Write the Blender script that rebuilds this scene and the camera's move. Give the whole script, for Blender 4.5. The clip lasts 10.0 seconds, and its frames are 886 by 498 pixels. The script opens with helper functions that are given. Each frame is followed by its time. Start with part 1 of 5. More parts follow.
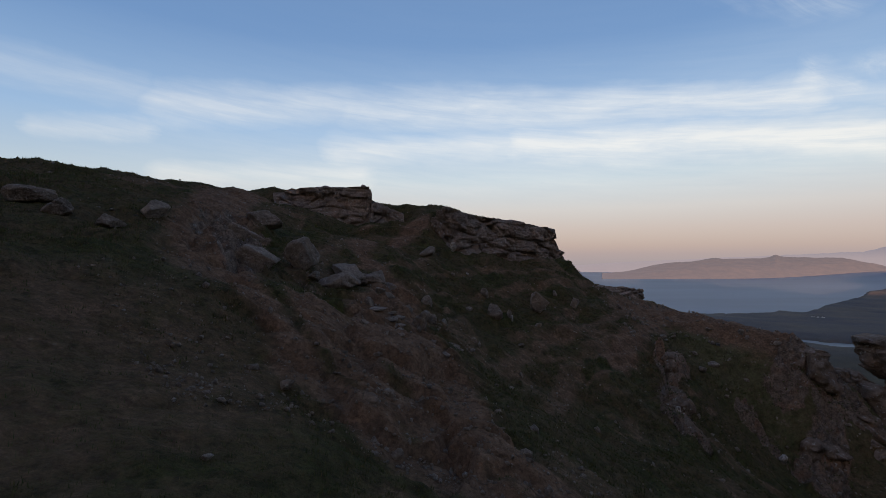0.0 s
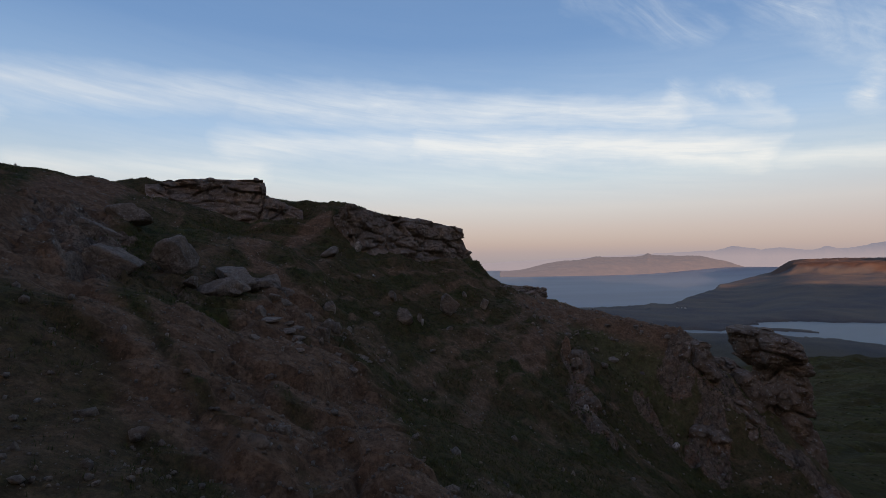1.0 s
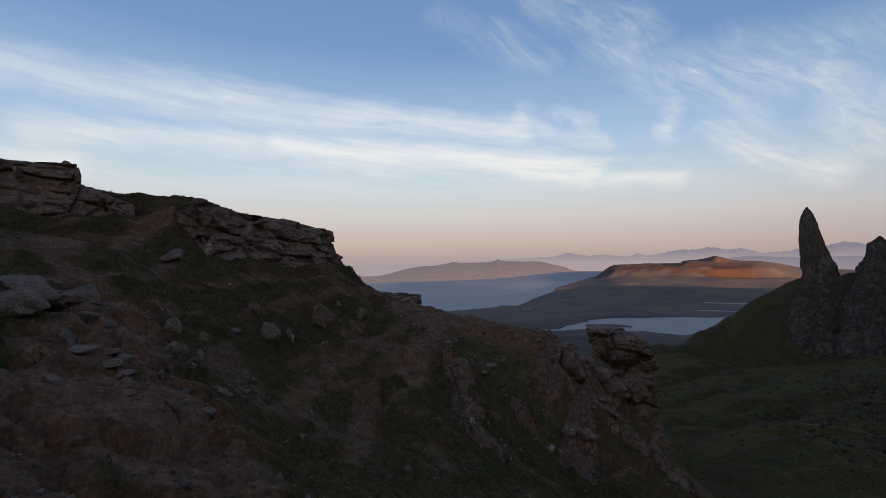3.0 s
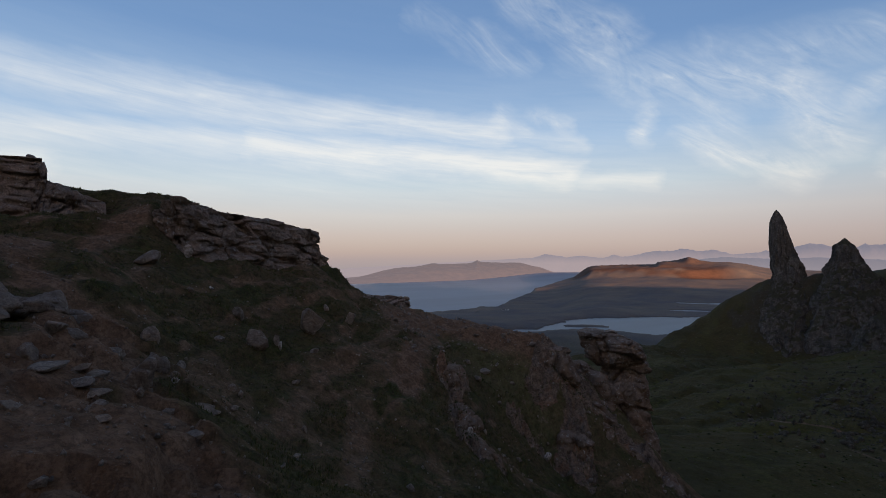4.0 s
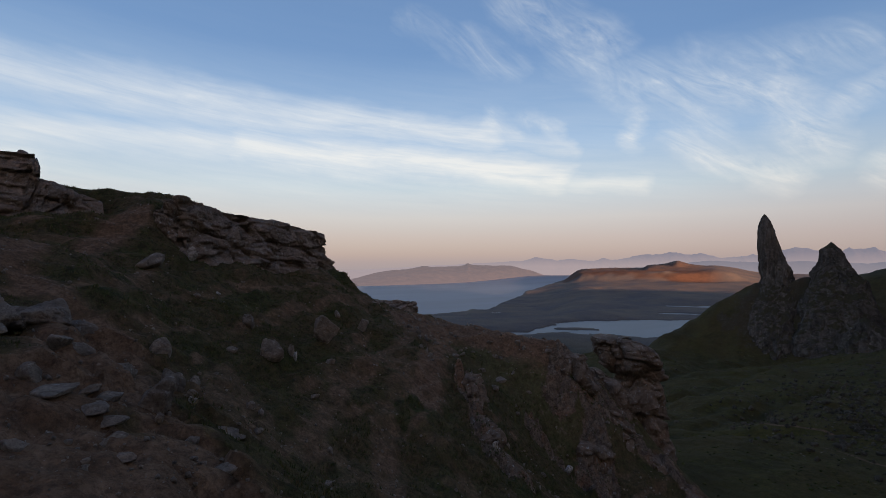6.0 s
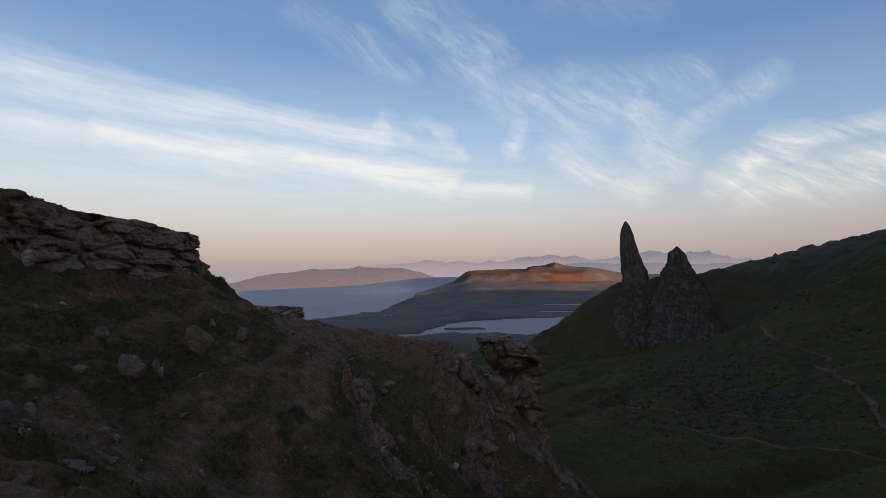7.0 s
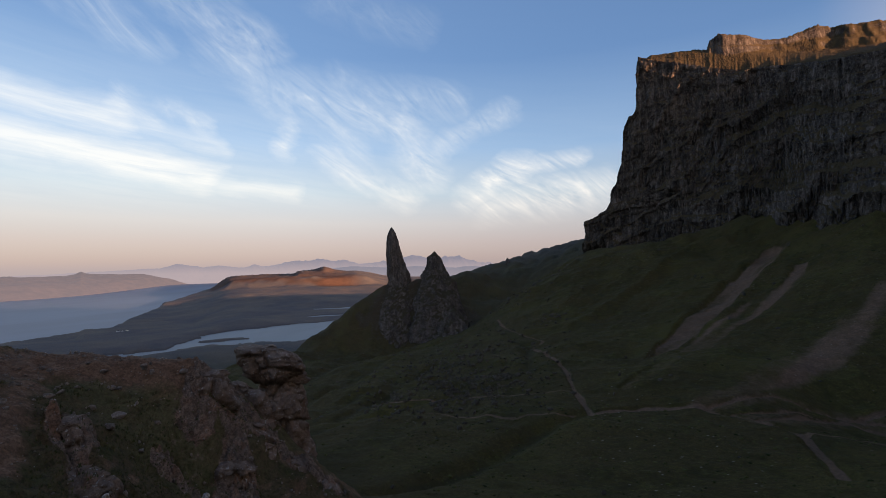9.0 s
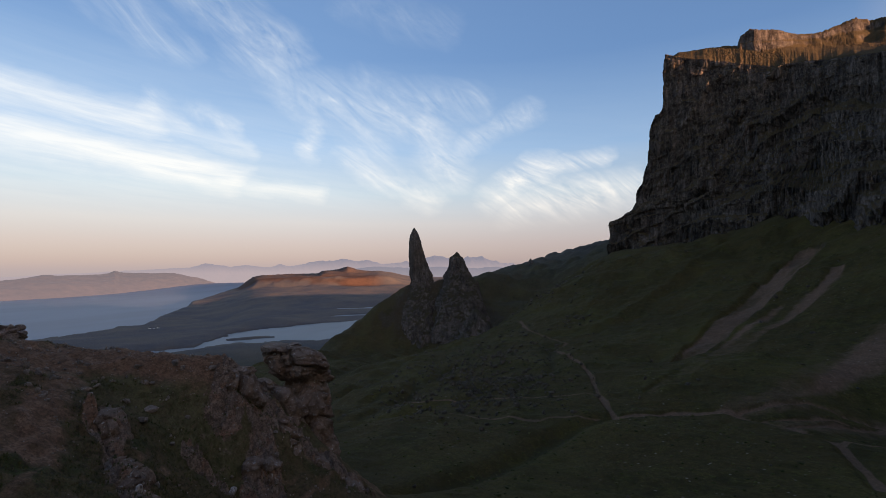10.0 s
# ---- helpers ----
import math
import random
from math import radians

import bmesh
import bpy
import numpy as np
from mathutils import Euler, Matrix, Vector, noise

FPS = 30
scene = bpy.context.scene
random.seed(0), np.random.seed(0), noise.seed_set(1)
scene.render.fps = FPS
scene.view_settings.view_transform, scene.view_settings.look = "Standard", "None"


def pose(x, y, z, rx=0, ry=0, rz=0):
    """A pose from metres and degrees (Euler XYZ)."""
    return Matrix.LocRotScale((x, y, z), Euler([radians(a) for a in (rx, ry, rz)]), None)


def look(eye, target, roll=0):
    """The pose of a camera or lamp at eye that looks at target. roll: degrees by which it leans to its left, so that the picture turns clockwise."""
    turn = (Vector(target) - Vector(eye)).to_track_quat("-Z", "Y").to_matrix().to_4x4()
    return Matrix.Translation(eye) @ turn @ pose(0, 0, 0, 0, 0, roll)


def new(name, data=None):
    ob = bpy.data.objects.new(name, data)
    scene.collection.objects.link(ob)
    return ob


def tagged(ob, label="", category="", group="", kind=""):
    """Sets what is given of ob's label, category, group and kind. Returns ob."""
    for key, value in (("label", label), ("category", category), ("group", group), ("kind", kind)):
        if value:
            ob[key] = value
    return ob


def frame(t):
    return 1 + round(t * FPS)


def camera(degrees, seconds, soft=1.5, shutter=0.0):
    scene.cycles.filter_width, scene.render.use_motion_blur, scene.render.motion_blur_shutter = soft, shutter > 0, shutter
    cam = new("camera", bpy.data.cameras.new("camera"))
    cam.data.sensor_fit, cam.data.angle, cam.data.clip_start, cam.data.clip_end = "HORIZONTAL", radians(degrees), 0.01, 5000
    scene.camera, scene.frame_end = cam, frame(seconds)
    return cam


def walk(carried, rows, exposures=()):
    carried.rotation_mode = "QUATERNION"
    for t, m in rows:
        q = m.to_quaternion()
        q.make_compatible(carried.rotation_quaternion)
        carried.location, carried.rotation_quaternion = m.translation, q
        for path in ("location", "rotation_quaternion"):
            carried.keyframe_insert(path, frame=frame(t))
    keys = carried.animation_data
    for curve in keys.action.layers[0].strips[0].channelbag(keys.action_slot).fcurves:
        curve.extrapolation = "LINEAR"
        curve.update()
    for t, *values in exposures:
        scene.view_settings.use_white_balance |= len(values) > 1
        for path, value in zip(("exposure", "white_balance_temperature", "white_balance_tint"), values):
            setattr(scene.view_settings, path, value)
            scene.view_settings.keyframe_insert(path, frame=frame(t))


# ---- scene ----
cam = camera(86.0, 10.0, 0.75)
METRES, EYE, TILT, LEAN, TURN = 5.0, 2.0, 1.4, -0.98, 0.0
ROWS = [
    (0.0, 0.0, 0.0, 0.0, -0.02, -0.78, 1.15),
    (0.5, -0.0159, 0.1098, 0.0049, -2.48, -0.87, 1.25),
    (1.0, -0.0161, 0.2088, -0.0008, -11.71, -1.04, 1.1),
    (1.5, -0.0295, 0.3017, -0.0172, -21.31, -1.08, 0.83),
    (2.0, -0.0216, 0.3903, -0.0197, -27.21, -1.04, 0.68),
    (3.5, -0.0586, 0.5735, -0.0104, -29.11, -0.48, 0.46),
    (4.0, -0.0685, 0.6631, -0.0106, -30.93, -0.47, 0.35),
    (4.5, -0.11, 0.7362, 0.0075, -32.3, -0.37, 0.17),
    (5.0, -0.137, 0.8135, -0.0021, -33.44, -0.33, 0.04),
    (6.5, -0.1352, 0.8781, -0.007, -31.55, -0.07, 0.22),
    (7.0, -0.125, 0.868, 0.0018, -45.09, 0.12, 0.0),
    (7.5, -0.1069, 0.8496, 0.0075, -57.54, 0.31, -0.04),
    (8.0, -0.1003, 0.8403, 0.0146, -68.65, 0.46, -0.11),
    (8.5, -0.102, 0.8435, 0.0134, -72.73, 0.59, -0.25),
    (9.0, -0.1063, 0.8426, 0.0131, -72.31, 0.7, -0.37),
    (9.5, -0.1101, 0.8423, 0.0123, -70.55, 0.74, -0.48),
    (10.0, -0.1163, 0.841, 0.0111, -69.61, 0.75, -0.58),
]
walk(cam, [(t, pose(0, 0, EYE, TILT, LEAN, TURN) @ pose(METRES * x, METRES * y, METRES * z, 90 + pitch, roll, yaw)) for t, x, y, z, yaw, pitch, roll in ROWS], [(0.0, 1.94), (2.0, 1.91), (6.5, 1.91), (8.0, 2.1), (10.0, 2.14)])

# ---- sun and sky ----
SUN_AZ, SUN_EL = 195.0, 6.0  # degrees from +y towards +x, degrees above the horizon
sun = new("sun", bpy.data.lights.new("sun", "SUN"))
sun.data.energy, sun.data.angle, sun.data.color = 3.2, radians(0.5), (1.0, 0.50, 0.27)
to_sun = Vector((math.sin(radians(SUN_AZ)) * math.cos(radians(SUN_EL)), math.cos(radians(SUN_AZ)) * math.cos(radians(SUN_EL)), math.sin(radians(SUN_EL))))
sun.matrix_world = look(to_sun * 600, (0, 0, 0))


class Nodes:
    """Short way to write node trees."""

    def __init__(self, tree):
        self.tree = tree
        tree.nodes.clear()

    def add(self, kind, out=0, **ins):
        node = self.tree.nodes.new("ShaderNode" + kind)
        for key, value in ins.items():
            if key.startswith("i_"):
                k = key[2:]
                sock = node.inputs[int(k)] if k.isdigit() else node.inputs[k.replace("_", " ")]
                if isinstance(value, bpy.types.NodeSocket):
                    self.tree.links.new(value, sock)
                else:
                    sock.default_value = value
            elif key == "stops":
                ramp = node.color_ramp
                while len(ramp.elements) < len(value):
                    ramp.elements.new(0.5)
                for el, (at, col) in zip(ramp.elements, value):
                    el.position = at
                    el.color = (col, col, col, 1) if isinstance(col, (int, float)) else (*col, 1)
            elif key == "operation":
                node.operation = value
            elif key == "use_clamp":
                node.use_clamp = value
            elif key == "data_type":
                node.data_type = value
            elif key == "blend_type":
                node.blend_type = value
            elif key == "rotation_type":
                node.rotation_type = value
            elif key == "sky_type":
                node.sky_type = value
            elif key == "sun_disc":
                node.sun_disc = value
            elif key == "sun_elevation":
                node.sun_elevation = value
            elif key == "sun_rotation":
                node.sun_rotation = value
            elif key == "altitude":
                node.altitude = value
            elif key == "feature":
                node.feature = value
            elif key == "attribute_name":
                node.attribute_name = value
        return node if out is None else node.outputs[out]

    def math(self, op, a, b=0.0, clamp=False):
        return self.add("Math", operation=op, use_clamp=clamp, i_0=a, i_1=b)

    def noise(self, vec, scale, detail=4.0, rough=0.55, distort=0.0):
        return self.add("TexNoise", i_Vector=vec, i_Scale=scale, i_Detail=detail, i_Roughness=rough, i_Distortion=distort)

    def ramp(self, fac, *stops):
        return self.add("ValToRGB", i_Fac=fac, stops=stops)

    def mix(self, fac, a, b, blend="MIX"):
        return self.add("Mix", out=2, data_type="RGBA", blend_type=blend, i_0=fac, i_6=a if isinstance(a, bpy.types.NodeSocket) else (*a, 1), i_7=b if isinstance(b, bpy.types.NodeSocket) else (*b, 1))

    def scaled(self, vec, s, turn=0.0):
        return self.add("Mapping", i_Vector=vec, i_Scale=s, i_Rotation=(0, 0, radians(turn)))


world = bpy.data.worlds.new("evening_sky")
scene.world = world
world.use_nodes = True
n = Nodes(world.node_tree)
way = n.add("TexCoord", out="Generated")
sep = n.add("SeparateXYZ", i_Vector=way)
up = sep.node.outputs[2]
# height above the horizon, 0 at the horizon and 1 at 90 degrees
grad = n.ramp(
    n.math("ADD", up, 0.1),
    (0.0, (0.25, 0.25, 0.31)),
    (0.08, (0.34, 0.30, 0.35)),
    (0.115, (0.43, 0.34, 0.36)),
    (0.15, (0.50, 0.405, 0.43)),
    (0.19, (0.56, 0.508, 0.53)),
    (0.25, (0.45, 0.54, 0.64)),
    (0.34, (0.29, 0.45, 0.69)),
    (0.50, (0.145, 0.275, 0.53)),
    (1.0, (0.08, 0.15, 0.33)),
)
flat = n.add("CombineXYZ", i_0=sep, i_1=sep.node.outputs[1], i_2=0.0)
flat = n.add("VectorMath", operation="SCALE", i_0=flat, i_Scale=n.math("DIVIDE", 1.0, n.math("MAXIMUM", up, 0.03)))
# high thin cloud, laid out by bearing and height in degrees, frayed along its own grain
bearing = n.math("MULTIPLY", n.math("ARCTAN2", sep, sep.node.outputs[1]), 180 / math.pi)
lift = n.math("MULTIPLY", n.math("ARCSINE", up), 180 / math.pi)
dome = n.add("CombineXYZ", i_0=bearing, i_1=lift, i_2=0.0)
drift = n.add("TexNoise", out=1, i_Vector=n.scaled(dome, (0.09, 0.2, 1)), i_Scale=1.0, i_Detail=5.0, i_Roughness=0.6)
drift = n.add("VectorMath", operation="MULTIPLY", i_0=n.add("VectorMath", operation="SUBTRACT", i_0=drift, i_1=(0.5, 0.5, 0.5)), i_1=(7.0, 3.2, 0.0))
frayed = n.add("VectorMath", operation="ADD", i_0=dome, i_1=drift)


def band(az1, el1, az2, el2, half, dense):
    """One soft streak of cloud between two points of the sky."""
    run = n.add("VectorMath", operation="SUBTRACT", i_0=frayed, i_1=(az1, el1, 0))
    span = Vector((az2 - az1, el2 - el1, 0))
    share = n.math("DIVIDE", n.add("VectorMath", out=1, operation="DOT_PRODUCT", i_0=run, i_1=span), span.length_squared, clamp=True)
    off = n.add("VectorMath", operation="SUBTRACT", i_0=run, i_1=n.add("VectorMath", operation="SCALE", i_0=tuple(span), i_Scale=share))
    off = n.math("DIVIDE", n.add("VectorMath", out=1, operation="LENGTH", i_0=off), half * 1.7)
    return n.math("MULTIPLY", n.ramp(off, (0.0, 1.0), (0.35, 0.72), (1.0, 0.0)), dense)


def pile(bands):
    total = 0.0
    for b in bands:
        total = n.math("MAXIMUM", band(*b), total)
    return total


def grain(turn, along_by, across_by, detail, distort):
    laid = n.add("VectorRotate", i_Vector=dome, i_Angle=radians(turn), rotation_type="Z_AXIS")
    return n.noise(n.scaled(laid, (along_by, across_by, 1)), 1.0, detail, 0.62, distort)


LANES = [
    (-31, 15.5, -11, 17.6, 1.5, 0.55), (-11, 17.2, 4, 17.0, 1.6, 0.6), (3.5, 17.0, 25, 16.2, 1.6, 0.75), (25, 16.2, 38, 14.6, 1.4, 0.85), (36, 14.8, 47, 13.4, 0.8, 0.45),
    (-12, 12.2, 9, 13.4, 1.4, 0.45), (9, 13.4, 32, 11.6, 1.6, 0.8), (32, 11.6, 46, 9.9, 1.4, 0.85), (44, 10.1, 55, 8.8, 0.9, 0.45), (-43, 17, -33, 16, 1.4, 0.35), (-41, 11.8, -32, 12.9, 0.8, 0.4), (-30, 8.3, -10, 9.4, 1.2, 0.4),
]
PLUME = [
    (28, 27.5, 38.9, 22.6, 1.2, 0.35), (34.4, 25.3, 41, 22.3, 1.3, 0.4), (40, 29, 50.8, 23.7, 2.3, 0.6), (46.6, 23.7, 54.6, 18.9, 2.0, 0.55), (54.6, 18.9, 66, 17.5, 2.3, 0.6),
    (60, 20.5, 73, 18.7, 1.8, 0.4), (66.7, 17.5, 71, 11.7, 2.0, 0.65), (59, 13.2, 68, 8.3, 1.4, 0.65), (54.3, 16, 54.3, 13.2, 0.9, 0.6), (58, 17, 62, 12, 1.6, 0.5), (70.8, 13.6, 80.4, 18.1, 1.1, 0.5),
]
TAIL = [(75.5, 8.2, 81.6, 11.4, 1.5, 0.8), (81, 11.2, 88, 12.3, 0.9, 0.75), (78, 7, 91.5, 8.6, 1.8, 0.9), (37.9, 16.9, 41.1, 15.4, 0.8, 0.5), (42.7, 16.5, 45.5, 15.2, 0.8, 0.5), (58, 29.5, 70, 27, 1.5, 0.2)]
flow = n.math("ADD", n.math("MULTIPLY", grain(5, 0.06, 0.6, 8, 0.5), 0.7), n.math("MULTIPLY", grain(6, 0.16, 1.7, 6, 0.6), 0.3))
comb = n.math("ADD", n.math("MULTIPLY", grain(38, 0.10, 0.33, 7, 1.8), 0.75), n.math("MULTIPLY", grain(30, 0.22, 0.8, 6, 1.8), 0.25))
cloud = n.math("MULTIPLY", pile(LANES), n.ramp(flow, (0.34, 0.5), (0.64, 1.2)))
cloud = n.math("ADD", cloud, n.math("MULTIPLY", pile(PLUME + TAIL), n.ramp(comb, (0.37, 0.15), (0.55, 0.75), (0.68, 1.4))))
veil = n.math("MULTIPLY", n.ramp(flow, (0.3, 0.18), (0.7, 0.48)), n.ramp(n.math("DIVIDE", lift, 40.0), (0.08, 0.0), (0.2, 1.0), (0.36, 0.7), (0.6, 0.1)))
veil = n.math("MULTIPLY", veil, n.ramp(n.math("DIVIDE", n.math("ADD", bearing, 60.0), 180.0), (0.1, 0.2), (0.3, 1.0), (0.55, 1.0), (0.8, 0.25)))
cloud = n.math("MULTIPLY", n.math("ADD", cloud, veil), n.ramp(up, (0.05, 0.0), (0.12, 0.95), (0.6, 0.8)), clamp=True)
cloud_tone = n.ramp(up, (0.03, (0.62, 0.53, 0.52)), (0.16, (0.88, 0.84, 0.80)), (0.35, (0.68, 0.73, 0.80)), (0.6, (0.5, 0.56, 0.66)))
# the blue deepens away from the afterglow
grad = n.mix(n.ramp(n.math("DIVIDE", bearing, 180.0), (0.3, 0.0), (0.6, 0.7)), grad, (0.62, 0.66, 0.72), "MULTIPLY")
sky = n.mix(cloud, grad, cloud_tone)
# afterglow low down on the side of the sun
toward = n.math("ADD", n.math("MULTIPLY", sep, math.sin(radians(SUN_AZ))), n.math("MULTIPLY", sep.node.outputs[1], math.cos(radians(SUN_AZ))))
glow = n.math("MULTIPLY", n.ramp(toward, (0.1, 0.0), (0.9, 1.0)), n.ramp(up, (0.1, 1.0), (0.8, 0.0)))
sky = n.mix(glow, sky, (1.75, 1.2, 0.78))
nish = n.add("TexSky", sky_type="NISHITA", sun_disc=False, sun_elevation=radians(SUN_EL), sun_rotation=radians(SUN_AZ), altitude=450.0)
bg = n.add("Background", i_0=sky, i_1=0.24)
bg2 = n.add("Background", i_0=nish, i_1=0.008)
n.add("OutputWorld", out=None, i_0=n.add("AddShader", i_0=bg, i_1=bg2))


# ---- noise and shape helpers ----
def lattice(ix, iy, iz):
    h = (ix * 374761393 + iy * 668265263 + iz * 2147483647 + 144665) & 0xFFFFFFFF
    h = ((h ^ (h >> 13)) * 1274126177) & 0xFFFFFFFF
    h = ((h ^ (h >> 16)) * 2246822519) & 0xFFFFFFFF
    return ((h ^ (h >> 15)) & 0xFFFF) / 32767.5 - 1.0


def vnoise(x, y, z=0.0):
    """Smooth value noise, -1 to 1, on arrays."""
    x, y, z = np.broadcast_arrays(np.asarray(x, float), np.asarray(y, float), np.asarray(z, float))
    ix, iy, iz = np.floor(x).astype(np.int64), np.floor(y).astype(np.int64), np.floor(z).astype(np.int64)
    fx, fy, fz = x - ix, y - iy, z - iz
    fx, fy, fz = (f * f * f * (f * (f * 6 - 15) + 10) for f in (fx, fy, fz))
    out = 0.0
    for dx in (0, 1):
        for dy in (0, 1):
            for dz in (0, 1):
                w = (fx if dx else 1 - fx) * (fy if dy else 1 - fy) * (fz if dz else 1 - fz)
                out = out + w * lattice(ix + dx, iy + dy, iz + dz)
    return out


def fractal(x, y, z=0.0, octaves=4, gain=0.5):
    total, amp, f = 0.0, 1.0, 1.0
    for k in range(octaves):
        total = total + amp * vnoise(x * f + 17.3 * k, y * f - 9.1 * k, z * f + 4.7 * k)
        amp, f = amp * gain, f * 2.03
    return total


def ridged(x, y, z=0.0, octaves=4, gain=0.5):
    total, amp, f = 0.0, 1.0, 1.0
    for k in range(octaves):
        total = total + amp * (1 - 2 * np.abs(vnoise(x * f + 31.3 * k, y * f - 5.1 * k, z * f + 8.7 * k)))
        amp, f = amp * gain, f * 2.1
    return total


def cells(x, y, z, seed=0):
    """Distances to the nearest and second nearest cell centre, and the nearest cell's own random number (0 to 1)."""
    x, y, z = np.broadcast_arrays(np.asarray(x, float), np.asarray(y, float), np.asarray(z, float))
    ix, iy, iz = (np.floor(c).astype(np.int64) for c in (x, y, z))
    f1, f2, mark = np.full(x.shape, 9.0), np.full(x.shape, 9.0), np.zeros(x.shape)
    for dx in (-1, 0, 1):
        for dy in (-1, 0, 1):
            for dz in (-1, 0, 1):
                jx, jy, jz = ix + dx, iy + dy, iz + dz
                px = jx + 0.5 + 0.45 * lattice(jx + seed, jy, jz)
                py = jy + 0.5 + 0.45 * lattice(jx, jy + 57 + seed, jz)
                pz = jz + 0.5 + 0.45 * lattice(jx, jy, jz + 113 + seed)
                d = np.sqrt((x - px) ** 2 + (y - py) ** 2 + (z - pz) ** 2)
                near = d < f1
                f2 = np.where(near, f1, np.minimum(f2, d))
                mark = np.where(near, lattice(jx + 7, jy + 3, jz + seed) * 0.5 + 0.5, mark)
                f1 = np.where(near, d, f1)
    return f1, f2, mark


def blocks(x, y, z, seed=0, joint=0.12):
    """Jointed rock: each block stands out by its own amount, with clefts between them (about -1 to 1)."""
    f1, f2, mark = cells(x, y, z, seed)
    return step(0.0, joint * 2, f2 - f1) * (0.45 + 0.95 * mark) - 0.75


def step(a, b, v):
    t = np.clip((v - a) / (b - a), 0, 1)
    return t * t * (3 - 2 * t)


def densify(line, every):
    out = []
    for a, b in zip(line[:-1], line[1:]):
        a, b = np.array(a, float), np.array(b, float)
        k = max(1, int(np.linalg.norm((b - a)[:2]) / every))
        out += [a + (b - a) * i / k for i in range(k)]
    return out + [np.array(line[-1], float)]


class Relief:
    """A smooth ground that runs through its given lines (crest, path, brow and so on)."""

    def __init__(self, lines, every, soft=0.0):
        pts = np.array([p for line in lines for p in densify(line, every)])
        keep = []
        for p in pts:
            if all(np.hypot(*(p - q)[:2]) > every * 0.3 for q in keep):
                keep.append(p)
        self.p = np.array(keep)
        self.s = np.ptp(self.p[:, :2]) / 2
        m = len(self.p)
        k = self.kernel(self.p[:, 0], self.p[:, 1]) + soft * np.eye(m)
        q = np.c_[np.ones(m), self.p[:, :2] / self.s]
        a = np.block([[k, q], [q.T, np.zeros((3, 3))]])
        self.w = np.linalg.solve(a, np.r_[self.p[:, 2], 0, 0, 0])

    def kernel(self, x, y):
        d = np.hypot(np.subtract.outer(x, self.p[:, 0]), np.subtract.outer(y, self.p[:, 1])) / self.s
        return d * d * np.log(d + 1e-9)

    def __call__(self, x, y):
        x, y = np.asarray(x, float), np.asarray(y, float)
        shape, x, y = x.shape, x.ravel(), y.ravel()
        out = np.empty(len(x))
        for i in range(0, len(x), 20000):
            xs, ys = x[i : i + 20000], y[i : i + 20000]
            out[i : i + 20000] = self.kernel(xs, ys) @ self.w[:-3] + np.c_[np.ones(len(xs)), xs / self.s, ys / self.s] @ self.w[-3:]
        return out.reshape(shape)


def near_line(x, y, line):
    """Distance from the points x, y to a polyline."""
    best = np.full(np.shape(x), 1e9)
    for a, b in zip(line[:-1], line[1:]):
        ax, ay, dx, dy = a[0], a[1], b[0] - a[0], b[1] - a[1]
        t = np.clip(((x - ax) * dx + (y - ay) * dy) / (dx * dx + dy * dy), 0, 1)
        best = np.minimum(best, np.hypot(x - ax - t * dx, y - ay - t * dy))
    return best


def grid_mesh(name, co, wrap=False, masks=()):
    """A mesh from an array of points, rows x columns x 3; masks are point attributes."""
    rows, cols = co.shape[:2]
    idx = np.arange(rows * cols).reshape(rows, cols)
    if wrap:
        idx = np.c_[idx, idx[:, :1]]
    quads = np.stack([idx[:-1, :-1], idx[:-1, 1:], idx[1:, 1:], idx[1:, :-1]], -1).reshape(-1, 4)
    me = bpy.data.meshes.new(name)
    me.vertices.add(rows * cols)
    me.vertices.foreach_set("co", co.reshape(-1).astype(np.float32))
    me.loops.add(quads.size)
    me.loops.foreach_set("vertex_index", quads.reshape(-1).astype(np.int32))
    me.polygons.add(len(quads))
    me.polygons.foreach_set("loop_start", np.arange(0, quads.size, 4, dtype=np.int32))
    me.polygons.foreach_set("use_smooth", np.ones(len(quads), dtype=bool))
    me.update(calc_edges=True)
    for key, vals in masks:
        me.attributes.new(key, "FLOAT", "POINT").data.foreach_set("value", np.asarray(vals, np.float32).ravel())
    return me


# ---- materials ----
def material(name):
    m = bpy.data.materials.new(name)
    m.use_nodes = True
    return m, Nodes(m.node_tree)


def finish(n, color, rough=0.9, height=None, strength=0.5, distance=0.05, spec=0.25, glow=None):
    ins = dict(i_Base_Color=color, i_Roughness=rough)
    ins["i_Specular_IOR_Level"] = spec
    if height is not None:
        ins["i_Normal"] = n.add("Bump", i_Height=height, i_Strength=strength, i_Distance=distance)
    if glow is not None:
        ins["i_Emission_Color"], ins["i_Emission_Strength"] = glow, 1.0
    n.add("OutputMaterial", out=None, i_0=n.add("BsdfPrincipled", **ins))


